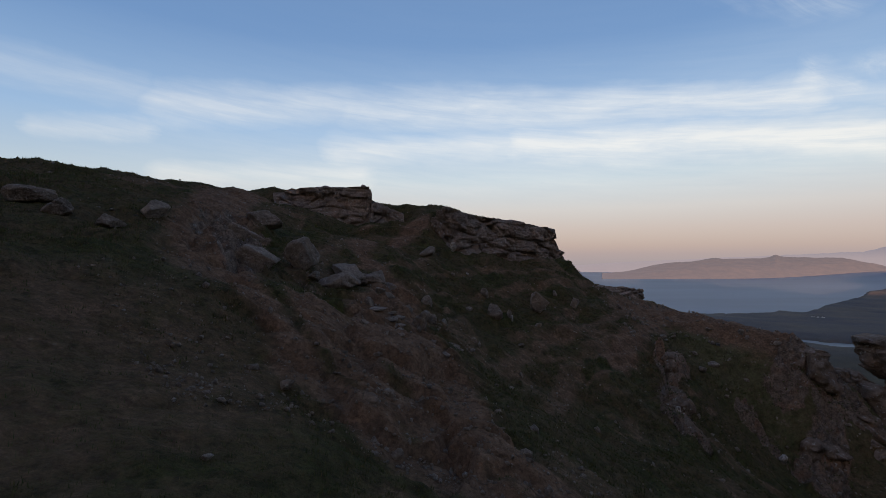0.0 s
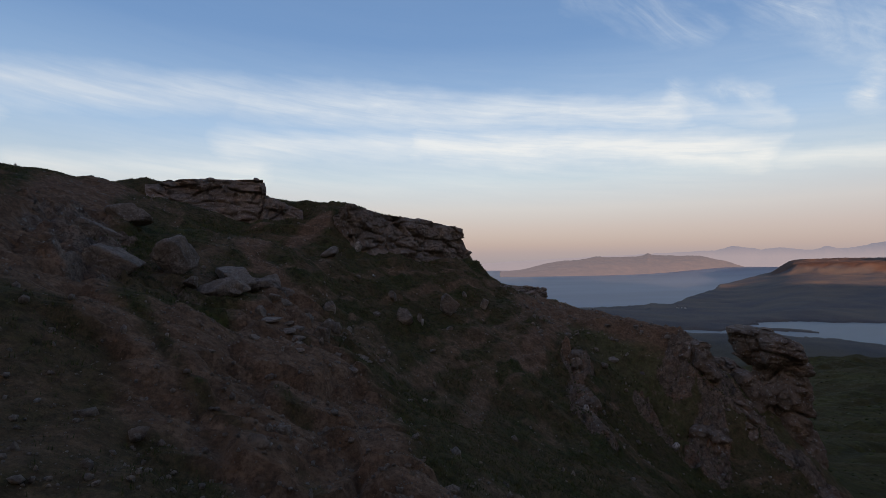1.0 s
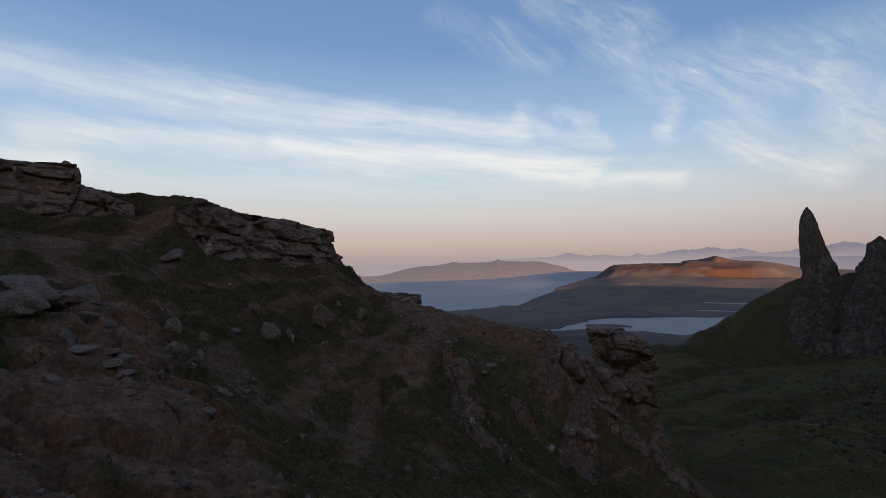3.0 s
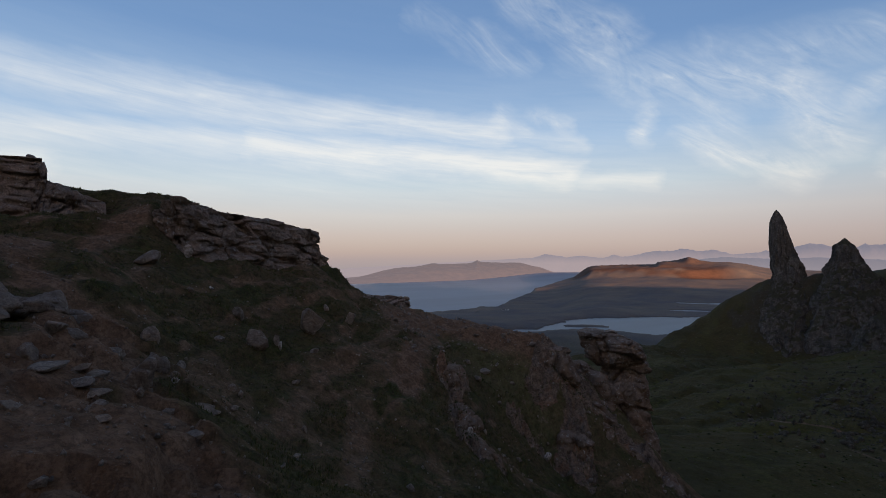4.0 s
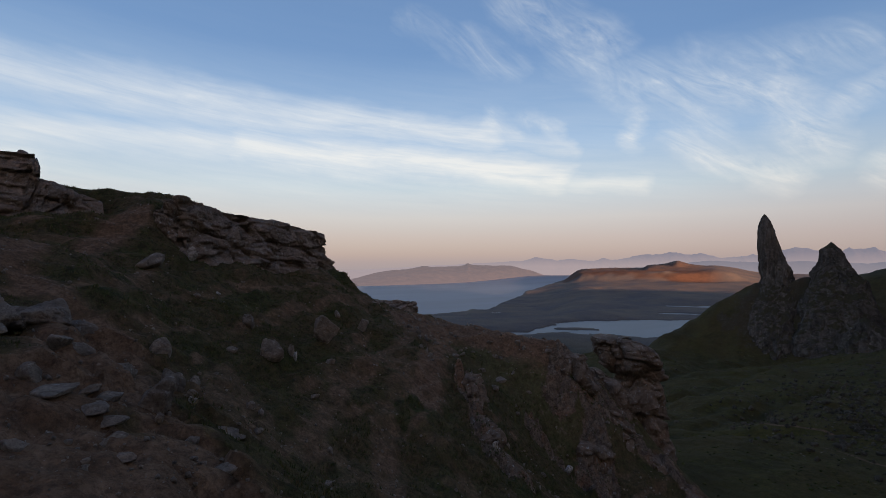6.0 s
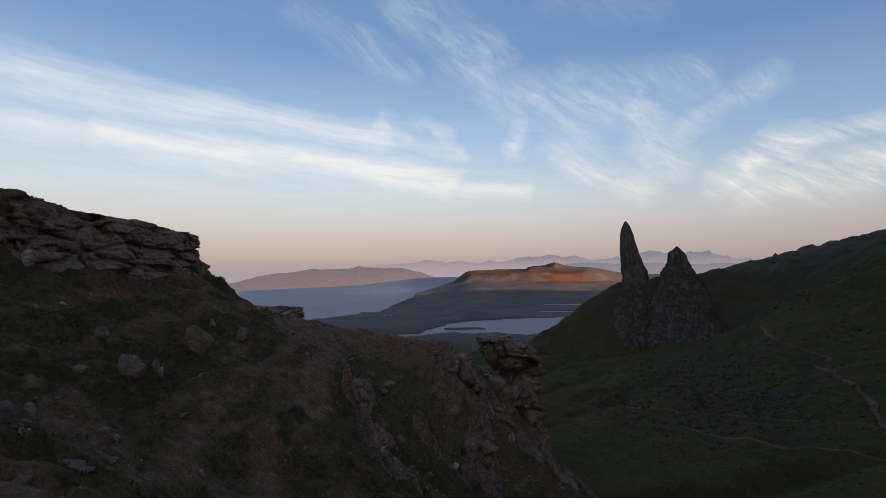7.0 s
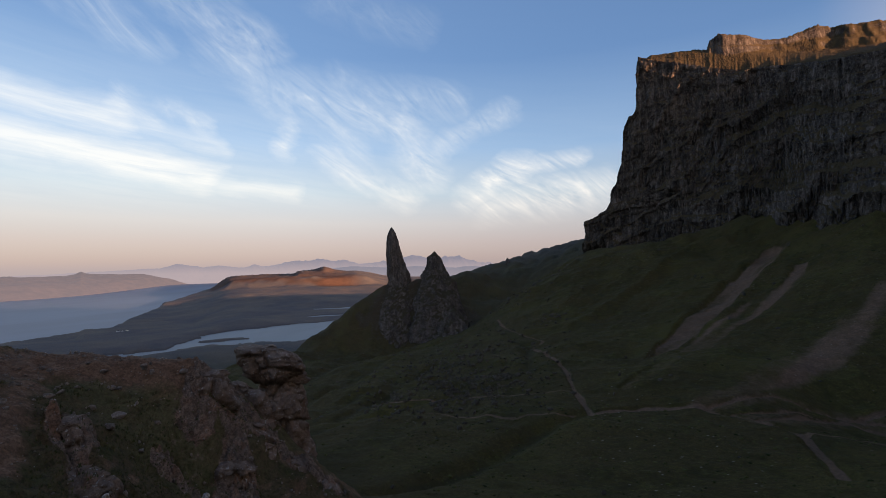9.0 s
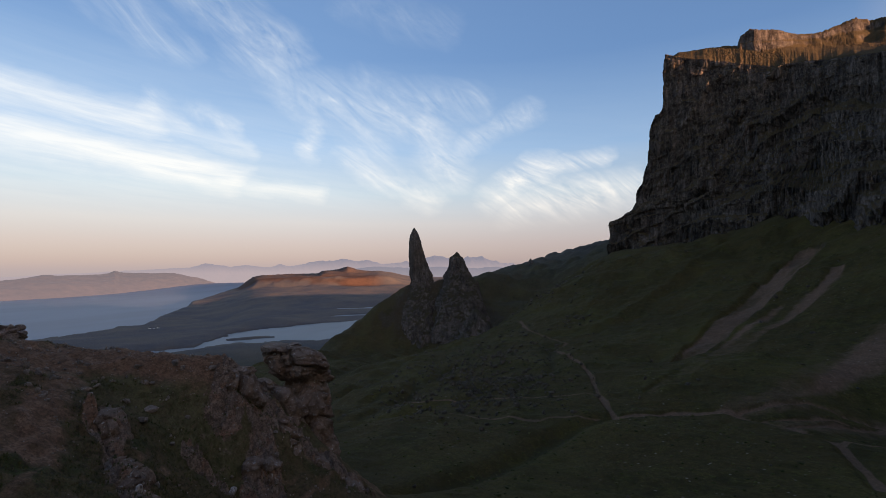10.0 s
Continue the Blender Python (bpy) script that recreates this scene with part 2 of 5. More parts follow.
def rock_material(name, dark, light, scale=1.0, lichen=0.5, warm=(0.12, 0.07, 0.04), turf=None, ribbed=0.0, hold=(0.42, 0.62)):
    m, n = material(name)
    at = n.add("NewGeometry")
    big = n.noise(at, 0.55 * scale, 5, 0.6)
    fine = n.noise(at, 6.0 * scale, 8, 0.65)
    cracks = n.add("TexVoronoi", feature="DISTANCE_TO_EDGE", i_Vector=n.add("VectorMath", operation="ADD", i_0=n.scaled(at, (1, 1, 1.15)), i_1=n.add("VectorMath", operation="SCALE", i_0=n.add("TexNoise", out=1, i_Vector=at, i_Scale=1.5 * scale), i_Scale=0.4 / scale)), i_Scale=1.6 * scale)
    col = n.mix(n.ramp(n.math("ADD", n.math("MULTIPLY", big, 0.5), n.math("MULTIPLY", n.noise(at, 2.7 * scale, 7, 0.7), 0.5)), (0.38, 0.0), (0.6, 1.0)), dark, light)
    col = n.mix(n.math("MULTIPLY", n.ramp(n.noise(at, 1.3 * scale, 4), (0.5, 0.0), (0.7, 1.0)), 0.6), col, warm)
    col = n.mix(n.ramp(fine, (0.3, 0.55), (0.7, 0.0)), col, tuple(0.4 * c for c in dark))
    if ribbed:
        # upright ribs and joints of cooled lava, some bare and grey, some dark
        ribs = n.noise(n.scaled(at, (1, 1, 0.12)), 1.7 * scale, 6, 0.7, 0.4)
        col = n.mix(n.math("MULTIPLY", n.ramp(ribs, (0.40, 1.0), (0.52, 0.0)), ribbed), col, tuple(0.35 * c for c in dark))
        col = n.mix(n.math("MULTIPLY", n.ramp(ribs, (0.54, 0.0), (0.68, 1.0)), ribbed), col, tuple(1.25 * c for c in light))
    spots = n.ramp(n.noise(at, 9.0 * scale, 4, 0.6, 0.5), (0.60, 0.0), (0.65, 0.9))
    col = n.mix(n.math("MULTIPLY", spots, lichen), col, (0.42, 0.40, 0.36))
    if turf:
        # grass holds on every ledge that is flat enough
        lie = n.add("SeparateXYZ", i_Vector=n.add("NewGeometry", out="Normal")).node.outputs[2]
        lie = n.math("ADD", lie, n.math("MULTIPLY", n.math("SUBTRACT", big, 0.5), 0.5))
        col = n.mix(n.ramp(lie, (hold[0], 0.0), (hold[1], 0.95)), col, n.mix(n.ramp(fine, (0.35, 0.0), (0.65, 1.0)), turf, tuple(0.6 * c for c in turf)))
    gap = n.ramp(cracks, (0.0, 0.0), (0.06, 1.0))
    height = n.math("ADD", n.math("MULTIPLY", gap, 0.10), n.math("ADD", n.math("MULTIPLY", fine, 0.35), n.math("MULTIPLY", big, 0.6)))
    grit = n.noise(at, 26.0 * scale, 6, 0.7)
    col = n.mix(n.ramp(grit, (0.38, 0.4), (0.52, 0.0)), col, tuple(0.3 * c for c in dark))
    col = n.mix(n.ramp(cracks, (0.0, 0.2), (0.03, 0.0)), col, tuple(0.25 * c for c in dark))
    height = n.math("ADD", height, n.math("MULTIPLY", grit, 0.22))
    height = n.math("ADD", height, n.math("MULTIPLY", n.noise(at, 3.2 * scale, 8, 0.72), 0.5))
    finish(n, col, 0.9, height, 1.0, 0.24 / scale, 0.12)
    return m


def ground_material(name, scale, grass_a, grass_b, dry, soil_a, soil_b, stone, fray=1.9, speckle=1.0):
    """Turf, dry turf and bare soil; the point mask 'soil' tells where feet have worn the turf away, 'stony' where rock shows."""
    m, n = material(name)
    at = n.add("NewGeometry")
    soil = n.add("Attribute", out="Fac", attribute_name="soil")
    stony = n.add("Attribute", out="Fac", attribute_name="stony")
    big = n.noise(at, 0.5 * scale, 5, 0.6)
    mid = n.noise(at, 2.6 * scale, 6, 0.65)
    fine = n.noise(at, 17.0 * scale, 6, 0.7)
    blades = n.noise(n.scaled(at, (1, 1, 0.35)), 42.0 * scale, 4, 0.7)
    turf = n.mix(n.ramp(mid, (0.4, 0.0), (0.6, 1.0)), grass_a, grass_b)
    turf = n.mix(n.ramp(n.math("ADD", n.math("MULTIPLY", big, 0.6), n.math("MULTIPLY", n.noise(at, 1.4 * scale, 6, 0.7), 0.4)), (0.40, 0.0), (0.54, 0.9)), turf, dry)
    turf = n.mix(n.ramp(blades, (0.35, 0.5), (0.6, 0.0)), turf, tuple(0.35 * c for c in grass_a))
    turf = n.mix(n.ramp(n.noise(at, 7.0 * scale, 6, 0.75), (0.40, 0.75 * speckle), (0.52, 0.0)), turf, tuple(0.45 * c for c in grass_a))
    # olive turf of the brow, its colour also raised to brighten the brow
    turf = n.mix(n.math("MULTIPLY", n.add("Attribute", out="Fac", attribute_name="cropped"), n.ramp(mid, (0.36, 0.25), (0.56, 0.9))), turf, (0.135, 0.124, 0.056))
    bare = n.mix(n.ramp(n.noise(at, 3.4 * scale, 6, 0.6), (0.35, 0.0), (0.68, 1.0)), soil_a, soil_b)
    pebbles = n.add("TexVoronoi", i_Vector=at, i_Scale=24.0 * scale)
    bare = n.mix(n.math("MULTIPLY", n.ramp(pebbles, (0.12, 1.0), (0.3, 0.0)), n.ramp(mid, (0.45, 0.0), (0.65, 0.6))), bare, stone)
    clods = n.add("TexVoronoi", i_Vector=at, i_Scale=7.0 * scale)
    bare = n.mix(n.ramp(n.noise(at, 13.0 * scale, 7, 0.75), (0.36, 0.65), (0.54, 0.0)), bare, tuple(0.4 * c for c in soil_a))
    bare = n.mix(n.math("MULTIPLY", n.ramp(clods, (0.10, 1.0), (0.2, 0.0)), n.ramp(n.noise(at, 1.9 * scale, 4), (0.46, 0.0), (0.6, 0.8))), bare, tuple(1.1 * c for c in stone))
    edge = n.math("ADD", soil, n.math("MULTIPLY", n.math("SUBTRACT", n.noise(at, 1.7 * scale, 8, 0.75), 0.5), fray))
    worn = n.ramp(edge, (0.3, 0.0), (0.75, 1.0))
    col = n.mix(worn, turf, bare)
    face = n.mix(n.ramp(n.noise(at, 4.5 * scale, 7, 0.72), (0.38, 0.0), (0.6, 1.0)), tuple(0.45 * c for c in stone), stone)
    face = n.mix(n.ramp(n.noise(at, 1.6 * scale, 4), (0.5, 0.0), (0.68, 0.6)), face, (1.1 * stone[0], 0.72 * stone[1], 0.5 * stone[2]))
    face = n.mix(n.ramp(n.noise(at, 10.0 * scale, 4, 0.6, 0.5), (0.61, 0.0), (0.66, 0.7)), face, (0.36, 0.34, 0.30))
    face = n.mix(n.ramp(n.noise(at, 24.0 * scale, 6, 0.7), (0.38, 0.6), (0.52, 0.0)), face, tuple(0.15 * c for c in stone))
    col = n.mix(n.ramp(n.math("ADD", stony, n.math("MULTIPLY", n.math("SUBTRACT", mid, 0.5), 0.9)), (0.45, 0.0), (0.6, 1.0)), col, face)
    if scale < 0.5:
        # broad drifts of bracken, rush and cropped grass
        drifts = n.noise(n.scaled(at, (1, 1.6, 1), 25), 0.022, 6, 0.62, 0.6)
        col = n.mix(n.ramp(drifts, (0.36, 0.5), (0.5, 0.0)), col, tuple(0.55 * c for c in grass_a))
        col = n.mix(n.math("MULTIPLY", n.ramp(n.noise(at, 0.035, 6, 0.62), (0.5, 0.0), (0.68, 0.45)), n.math("SUBTRACT", 1.0, worn)), col, tuple(1.15 * c for c in grass_b))
        # single tussocks, rushes and stones
        for size, edge_at, tone in ((2.6, 0.40, 0.35), (6.5, 0.42, 0.3)):
            col = n.mix(n.ramp(n.noise(n.scaled(at, (1, 1, 1.5)), size, 5, 0.7), (edge_at, 0.7), (edge_at + 0.12, 0.0)), col, n.mix(worn, tuple(tone * c for c in grass_b), tuple(0.6 * c for c in soil_b)))
        bits = n.add("TexVoronoi", i_Vector=at, i_Scale=0.55)
        col = n.mix(n.math("MULTIPLY", n.ramp(bits, (0.08, 1.0), (0.13, 0.0)), n.ramp(drifts, (0.48, 0.0), (0.6, 0.8))), col, (0.26, 0.23, 0.19))
        # heath tones of the far moor, with pale blue haze mixed into the colour
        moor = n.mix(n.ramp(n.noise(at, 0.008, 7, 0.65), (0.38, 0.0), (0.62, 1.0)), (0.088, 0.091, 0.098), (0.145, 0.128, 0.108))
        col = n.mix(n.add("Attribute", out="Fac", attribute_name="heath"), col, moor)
        # orange of the far hill's sunlit strip, put into the ground colour
        col = n.mix(n.add("Attribute", out="Fac", attribute_name="dry"), col, n.mix(n.ramp(n.noise(at, 0.012, 7, 0.7), (0.4, 0.0), (0.6, 1.0)), (0.060, 0.033, 0.022), (0.120, 0.066, 0.042)))
        # shade of the gullies, put into the turf colour
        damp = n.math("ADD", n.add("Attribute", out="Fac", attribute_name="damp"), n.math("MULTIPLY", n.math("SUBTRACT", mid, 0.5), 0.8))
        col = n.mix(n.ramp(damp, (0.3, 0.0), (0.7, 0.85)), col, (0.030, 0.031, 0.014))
    bare_dark = n.ramp(n.noise(at, 11.0 * scale, 8, 0.75), (0.38, 0.7 * speckle), (0.54, 0.0))
    col = n.mix(n.math("MULTIPLY", bare_dark, 0.8), col, tuple(0.35 * c for c in soil_a))
    height = n.math("ADD", n.math("MULTIPLY", mid, 1.1), n.math("MULTIPLY", fine, 0.9))
    height = n.math("ADD", height, n.math("MULTIPLY", n.math("MULTIPLY", blades, 0.35), n.math("SUBTRACT", 1.0, worn)))
    finish(n, col, 0.95, height, 0.5 + 0.4 * speckle, (0.025 + 0.045 * speckle) / scale, 0.12)
    return m


def far_material(name, a, b, scale, haze_low, haze_high, low, high):
    """Far-off land; the evening haze that outshines it is put in as emission."""
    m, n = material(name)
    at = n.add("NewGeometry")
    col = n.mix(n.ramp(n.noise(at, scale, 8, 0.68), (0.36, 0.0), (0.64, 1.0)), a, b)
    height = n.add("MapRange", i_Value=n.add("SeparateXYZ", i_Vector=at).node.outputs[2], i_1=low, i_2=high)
    finish(n, col, 0.95, spec=0.05, glow=n.mix(height, haze_low, haze_high))
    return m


def water_material(name, tint, ripple, spec):
    m, n = material(name)
    at = n.add("NewGeometry")
    height = n.noise(n.scaled(at, (1, 2.2, 1), 30), ripple, 5, 0.6)
    col = n.mix(n.ramp(n.noise(n.scaled(at, (1, 4, 1), -35), ripple * 0.05, 3), (0.4, 0.0), (0.6, 1.0)), tint, tuple(1.25 * c for c in tint))
    finish(n, col, 0.45, height, 0.3, 0.5, spec)
    return m


MOOR_GREEN, MOOR_GREEN2, MOOR_DRY = (0.041, 0.048, 0.012), (0.090, 0.090, 0.026), (0.142, 0.094, 0.047)
turf_mat = ground_material("hill_turf", 1.0, MOOR_GREEN, MOOR_GREEN2, MOOR_DRY, (0.155, 0.088, 0.050), (0.275, 0.168, 0.102), (0.28, 0.205, 0.150), 1.2)
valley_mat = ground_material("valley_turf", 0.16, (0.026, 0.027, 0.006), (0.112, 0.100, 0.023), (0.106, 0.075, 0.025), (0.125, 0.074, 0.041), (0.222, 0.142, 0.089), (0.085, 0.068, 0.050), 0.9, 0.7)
crag_mat = rock_material("crag_rock", (0.23, 0.172, 0.130), (0.46, 0.352, 0.278), 1.0, 0.9, (0.34, 0.20, 0.12))
rib_mat = rock_material("rib_rock", (0.17, 0.120, 0.086), (0.38, 0.280, 0.210), 1.2, 1.0, (0.26, 0.145, 0.082))
boulder_mat = rock_material("boulder_rock", (0.210, 0.168, 0.134), (0.420, 0.340, 0.272), 1.3, 0.6, (0.26, 0.17, 0.105))
cliff_mat = rock_material("cliff_rock", (0.026, 0.023, 0.021), (0.190, 0.165, 0.142), 0.20, 0.5, (0.075, 0.055, 0.033), (0.092, 0.068, 0.030), 0.6, (0.34, 0.52))
pinnacle_mat = rock_material("pinnacle_rock", (0.060, 0.052, 0.046), (0.205, 0.178, 0.154), 0.2, 0.5, (0.09, 0.074, 0.050), (0.070, 0.060, 0.030), 0.45, (0.5, 0.68))
fallen_mat = rock_material("fallen_rock", (0.050, 0.042, 0.031), (0.140, 0.117, 0.088), 0.5, 0.25, (0.11, 0.082, 0.045))
sea_mat = water_material("sea_water", (0.082, 0.108, 0.158), 0.02, 0.3)
loch_mat = water_material("loch_water", (0.075, 0.095, 0.115), 0.05, 0.4)
# island, low hills and mountains emit their haze colour, paler towards the foot
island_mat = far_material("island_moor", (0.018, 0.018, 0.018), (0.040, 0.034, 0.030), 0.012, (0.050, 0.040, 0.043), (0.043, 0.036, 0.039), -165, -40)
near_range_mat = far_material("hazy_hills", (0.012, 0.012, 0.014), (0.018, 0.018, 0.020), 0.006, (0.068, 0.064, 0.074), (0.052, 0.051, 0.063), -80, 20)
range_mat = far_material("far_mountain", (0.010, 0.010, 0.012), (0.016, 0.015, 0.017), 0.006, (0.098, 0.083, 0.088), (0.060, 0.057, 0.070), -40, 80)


def part(name, me, mat, parent=None, label=""):
    ob = new(name, me)
    if not me.materials:
        me.materials.append(mat)
    if parent:
        ob.parent = parent
    return tagged(ob, label)


# ---- the near hillside ----
CREST = [(-16, 4, 4.6), (-9.6, 9.6, 3.72), (-8.9, 12.2, 4.05), (-8.9, 16.8, 4.45), (-7.7, 20.6, 4.7), (-6.0, 21.8, 4.95), (-3.8, 22.6, 4.6), (-1.6, 21.6, 3.9), (0.0, 20.3, 3.6)]
BEHIND_CREST = [(-20, 12, 4.8), (-16, 22, 4.5), (-8, 29, 3.6), (-1, 28, 2.6), (4, 29, 1.0), (7.2, 27.5, -0.2), (10, 31, -2.5)]
LEFT_SLOPE = [(-7.0, 8.6, 2.7), (-5.9, 9.7, 2.75), (-4.2, 12.3, 2.1), (-3.5, 15.5, 2.5), (-3.4, 18.6, 2.65)]
BOULDER_STEP = [(-3.1, 10.8, 1.3), (-2.0, 9.4, 0.75), (-1.3, 8.6, 0.3), (-1.0, 6.3, -0.1)]
CAMERA_BANK = [(-4, -5, 1.7), (0.6, -3, 0.1), (0.1, 0, 0.2), (-0.3, 3, 0.2), (-1.5, 4.6, 0.3)]
LEFT_BANK = [(-9, -2, 3.2), (-4, 3.2, 1.2), (-8, 4.5, 2.8), (-4.5, 6.5, 1.7)]
GULLY = [(3, -4, -1.5), (1.6, 6.8, -0.9), (0.6, 9.6, -0.6), (1.9, 11.9, -1.35), (4, 9, -2.3), (7.5, 8.1, -3.9), (11, 8.5, -6.0)]
STEPS = [(-0.2, 11.3, 0.05), (-0.9, 13.2, 0.65), (-1.9, 16, 2.15), (0.3, 19.1, 2.05)]
MID_SLOPE = [(2.0, 17.2, 0.35), (3.5, 16.8, -0.15), (5.2, 14.4, -1.6), (7.1, 14.3, -2.8)]
CRAG_FOOT = [(0.9, 19.4, 2.0), (3.0, 20.9, 1.75), (6.6, 23.2, 1.3)]
CRAG_TOP = [(1.4, 21.1, 3.2), (3.0, 22.3, 2.95), (5.4, 24.1, 2.6)]
TERRACE = [(5.5, 20.0, 0.5), (7.6, 22.0, 0.4), (9.6, 24.0, 0.1)]
CRAG_END = [(7.1, 24.4, 0.75), (8.0, 25.6, 0.2)]
BROW = [(10.2, 23.0, -0.55), (10.8, 20.5, -0.7), (12.0, 18.6, -1.0), (13.8, 17.9, -1.35)]
SLAB = [(9.3, 18.2, -1.65), (8.2, 16.5, -1.85), (11.4, 15.6, -4.7), (12.6, 12.4, -6.0)]
OUTER = [(14.8, 18.6, -2.9), (15.6, 16.0, -4.6), (17.2, 17.8, -4.7), (15.8, 21.5, -5.0), (13.0, 25.5, -4.5), (12, 30, -6)]
FOOT = [(16, 5, -10), (17, 11, -8.5), (20, 16, -8.5), (22, 22, -9.5), (19, 29, -10)]
hill = Relief([CREST, BEHIND_CREST, LEFT_SLOPE, BOULDER_STEP, CAMERA_BANK, LEFT_BANK, GULLY, STEPS, MID_SLOPE, CRAG_FOOT, CRAG_TOP, CRAG_END, TERRACE, BROW, SLAB, OUTER, FOOT], 3.0, 0.0004)


CRAG_MIDS = [
    [(-7.1, 20.5), (-5.9, 20.65), (-4.7, 20.8), (-3.5, 20.95), (-2.3, 21.2)],
    [(0.6, 20.3), (2.1, 21.3), (4.3, 22.8), (5.9, 23.7)],
    [(7.4, 22.7), (8.9, 23.2), (9.9, 23.6)],
]
STEP_LINE = [(-2.4, 8.4), (-0.6, 7.2), (-0.2, 5.8), (-0.6, 8.2), (-1.0, 10.0), (-0.7, 12.4)]


# where bedrock breaks through the turf: line, half width, how high it stands
BEDROCK = [
    ([(14.5, 18.0), (13.6, 17.5), (12.2, 17.0)], 0.75, 1.0), ([(13.6, 16.9), (12.5, 15.6), (11.6, 14.6)], 0.55, 1.0), ([(14.3, 16.5), (15.0, 15.3), (15.9, 14.2)], 0.7, 1.0),
    ([(8.2, 16.8), (7.5, 15.7), (6.8, 13.5)], 0.5, 1.0), ([(-4.2, 9.8), (-4.8, 10.9), (-5.6, 12.6)], 0.8, 0.9), ([(-3.6, 10.3), (-3.0, 10.9)], 0.4, 0.6),
    ([(10.4, 16.2), (11.2, 15.0)], 0.3, 0.8),
]


def bedrock_mask(x, y):
    wob = 0.30 * fractal(x * 1.1, y * 1.1, 3.9, 4, 0.6)
    return np.max([high * (1 - step(0.5 * half, 1.35 * half, near_line(x, y, line) + wob)) for line, half, high in BEDROCK], axis=0)


def hill_height(x, y):
    z = hill(x, y)
    rock = bedrock_mask(x, y)
    z = z + rock * (0.34 * blocks(x * 0.9, y * 0.9, z * 0.5, 21, 0.08) + 0.22 * blocks(x * 2.1, y * 2.1, z * 1.2, 22, 0.06) + 0.08 * blocks(x * 4.6, y * 4.6, z * 2.2, 23, 0.08) + 0.20 * fractal(x * 1.6, y * 1.6, 8.1, 5, 0.6))
    z = z + 0.10 * fractal(x * 0.45, y * 0.45, 3.1, 3)
    # narrow terraces trodden by sheep
    t = z * 2.6 + 0.7 * vnoise(x * 0.3, y * 0.3, 9)
    tread = (t - np.floor(t)) - 0.5
    z = z + 0.2 * np.where(tread > 0, 0.5 - tread, 0.5 + tread) * step(12, 15, y) * step(-4, -1, x) * (1 - step(7, 9, x))
    for mid in CRAG_MIDS:
        z = z - 1.15 * np.exp(-((near_line(x, y, mid) / 0.75) ** 2))
    # hummocks, and banks where the turf has slipped
    z = z + 0.09 * ridged(x * 0.8, y * 0.8, 4.0, 3) * step(3.5, 8, np.hypot(x, y - 2)) + 0.05 * fractal(x * 1.9, y * 1.9, 1.2, 3)
    lump = cells(x * 1.1 + 0.3 * vnoise(x * 2, y * 2), y * 1.1, 0.5, 5)[2]
    worn = 1 - step(0.9, 2.0, near_line(x, y, STEP_LINE))
    z = z + worn * (0.18 * step(0.5, 0.56, lump) + 0.17 * blocks(x * 0.75 + 0.3 * vnoise(x * 1.5, y * 1.5, 2), y * 1.3, 0.3, 31, 0.1))
    return z + 0.014 * fractal(x * 9, y * 9, 5.2, 2)


def soil_mask(x, y):
    """Where the turf is worn: the trodden lines, sheep terraces and bare patches."""
    wob = 0.16 * fractal(x * 1.3, y * 1.3, 6.6, 4)
    soil = np.zeros(np.shape(x))
    for line, half in TRACKS:
        soil = np.maximum(soil, (0.98 if half > 0.5 else 0.78 if half > 0.35 else 0.58) * (1 - step(half * 0.35, half * 1.7, near_line(x, y, line) + wob)))
    soil = np.maximum(soil, 0.5 * (1 - step(0.6, 2.8, near_line(x, y, [(-3.6, 2.4), (-2.8, 4.2), (-3.6, 5.6)]))))
    base = hill(x, y) + 0.12 * fractal(x * 0.5, y * 0.5, 2.2, 4)
    t = base * 2.1
    tread = np.abs(t - np.floor(t) - 0.5) * 2
    soil = np.maximum(soil, 0.6 * (1 - step(0.1, 0.5, tread + 0.25 * fractal(x * 1.7, y * 1.7, 8.0, 3))) * step(11.5, 14, y) * step(-0.1, 0.4, fractal(x * 0.4, y * 0.4, 5.5, 3)))
    return np.maximum(soil, 0.5 * step(0.25, 0.7, fractal(x * 0.6, y * 0.6, 7.7, 4)))


def build_hillside():
    xs, ys = np.arange(-19, 22.01, 0.08), np.arange(-6, 31.01, 0.08)
    x, y = np.meshgrid(xs, ys)
    z = hill_height(x, y)
    rim = np.minimum(np.minimum(x + 19, 22 - x), np.minimum(y + 6, 31 - y))
    z = z - 6 * (1 - step(0, 2.0, rim))
    soil = soil_mask(x, y)
    gx, gy = np.gradient(z, 0.08)
    stony = 0.40 * step(0.8, 1.4, np.hypot(gx, gy)) * step(8, 11, x)
    stony = np.maximum(stony, 0.85 * bedrock_mask(x, y))
    ob = part("ground", grid_mesh("ground", np.stack([x, y, z], -1), masks=(("soil", soil), ("stony", stony), ("cropped", step(7.0, 11.5, x + 0.8 * fractal(x * 0.5, y * 0.5, 4.4, 3)) * step(14.0, 17.5, y)))), turf_mat)
    return tagged(ob, "steep dark moorland hillside of worn turf and bare brown earth", "hillside", kind="structure")


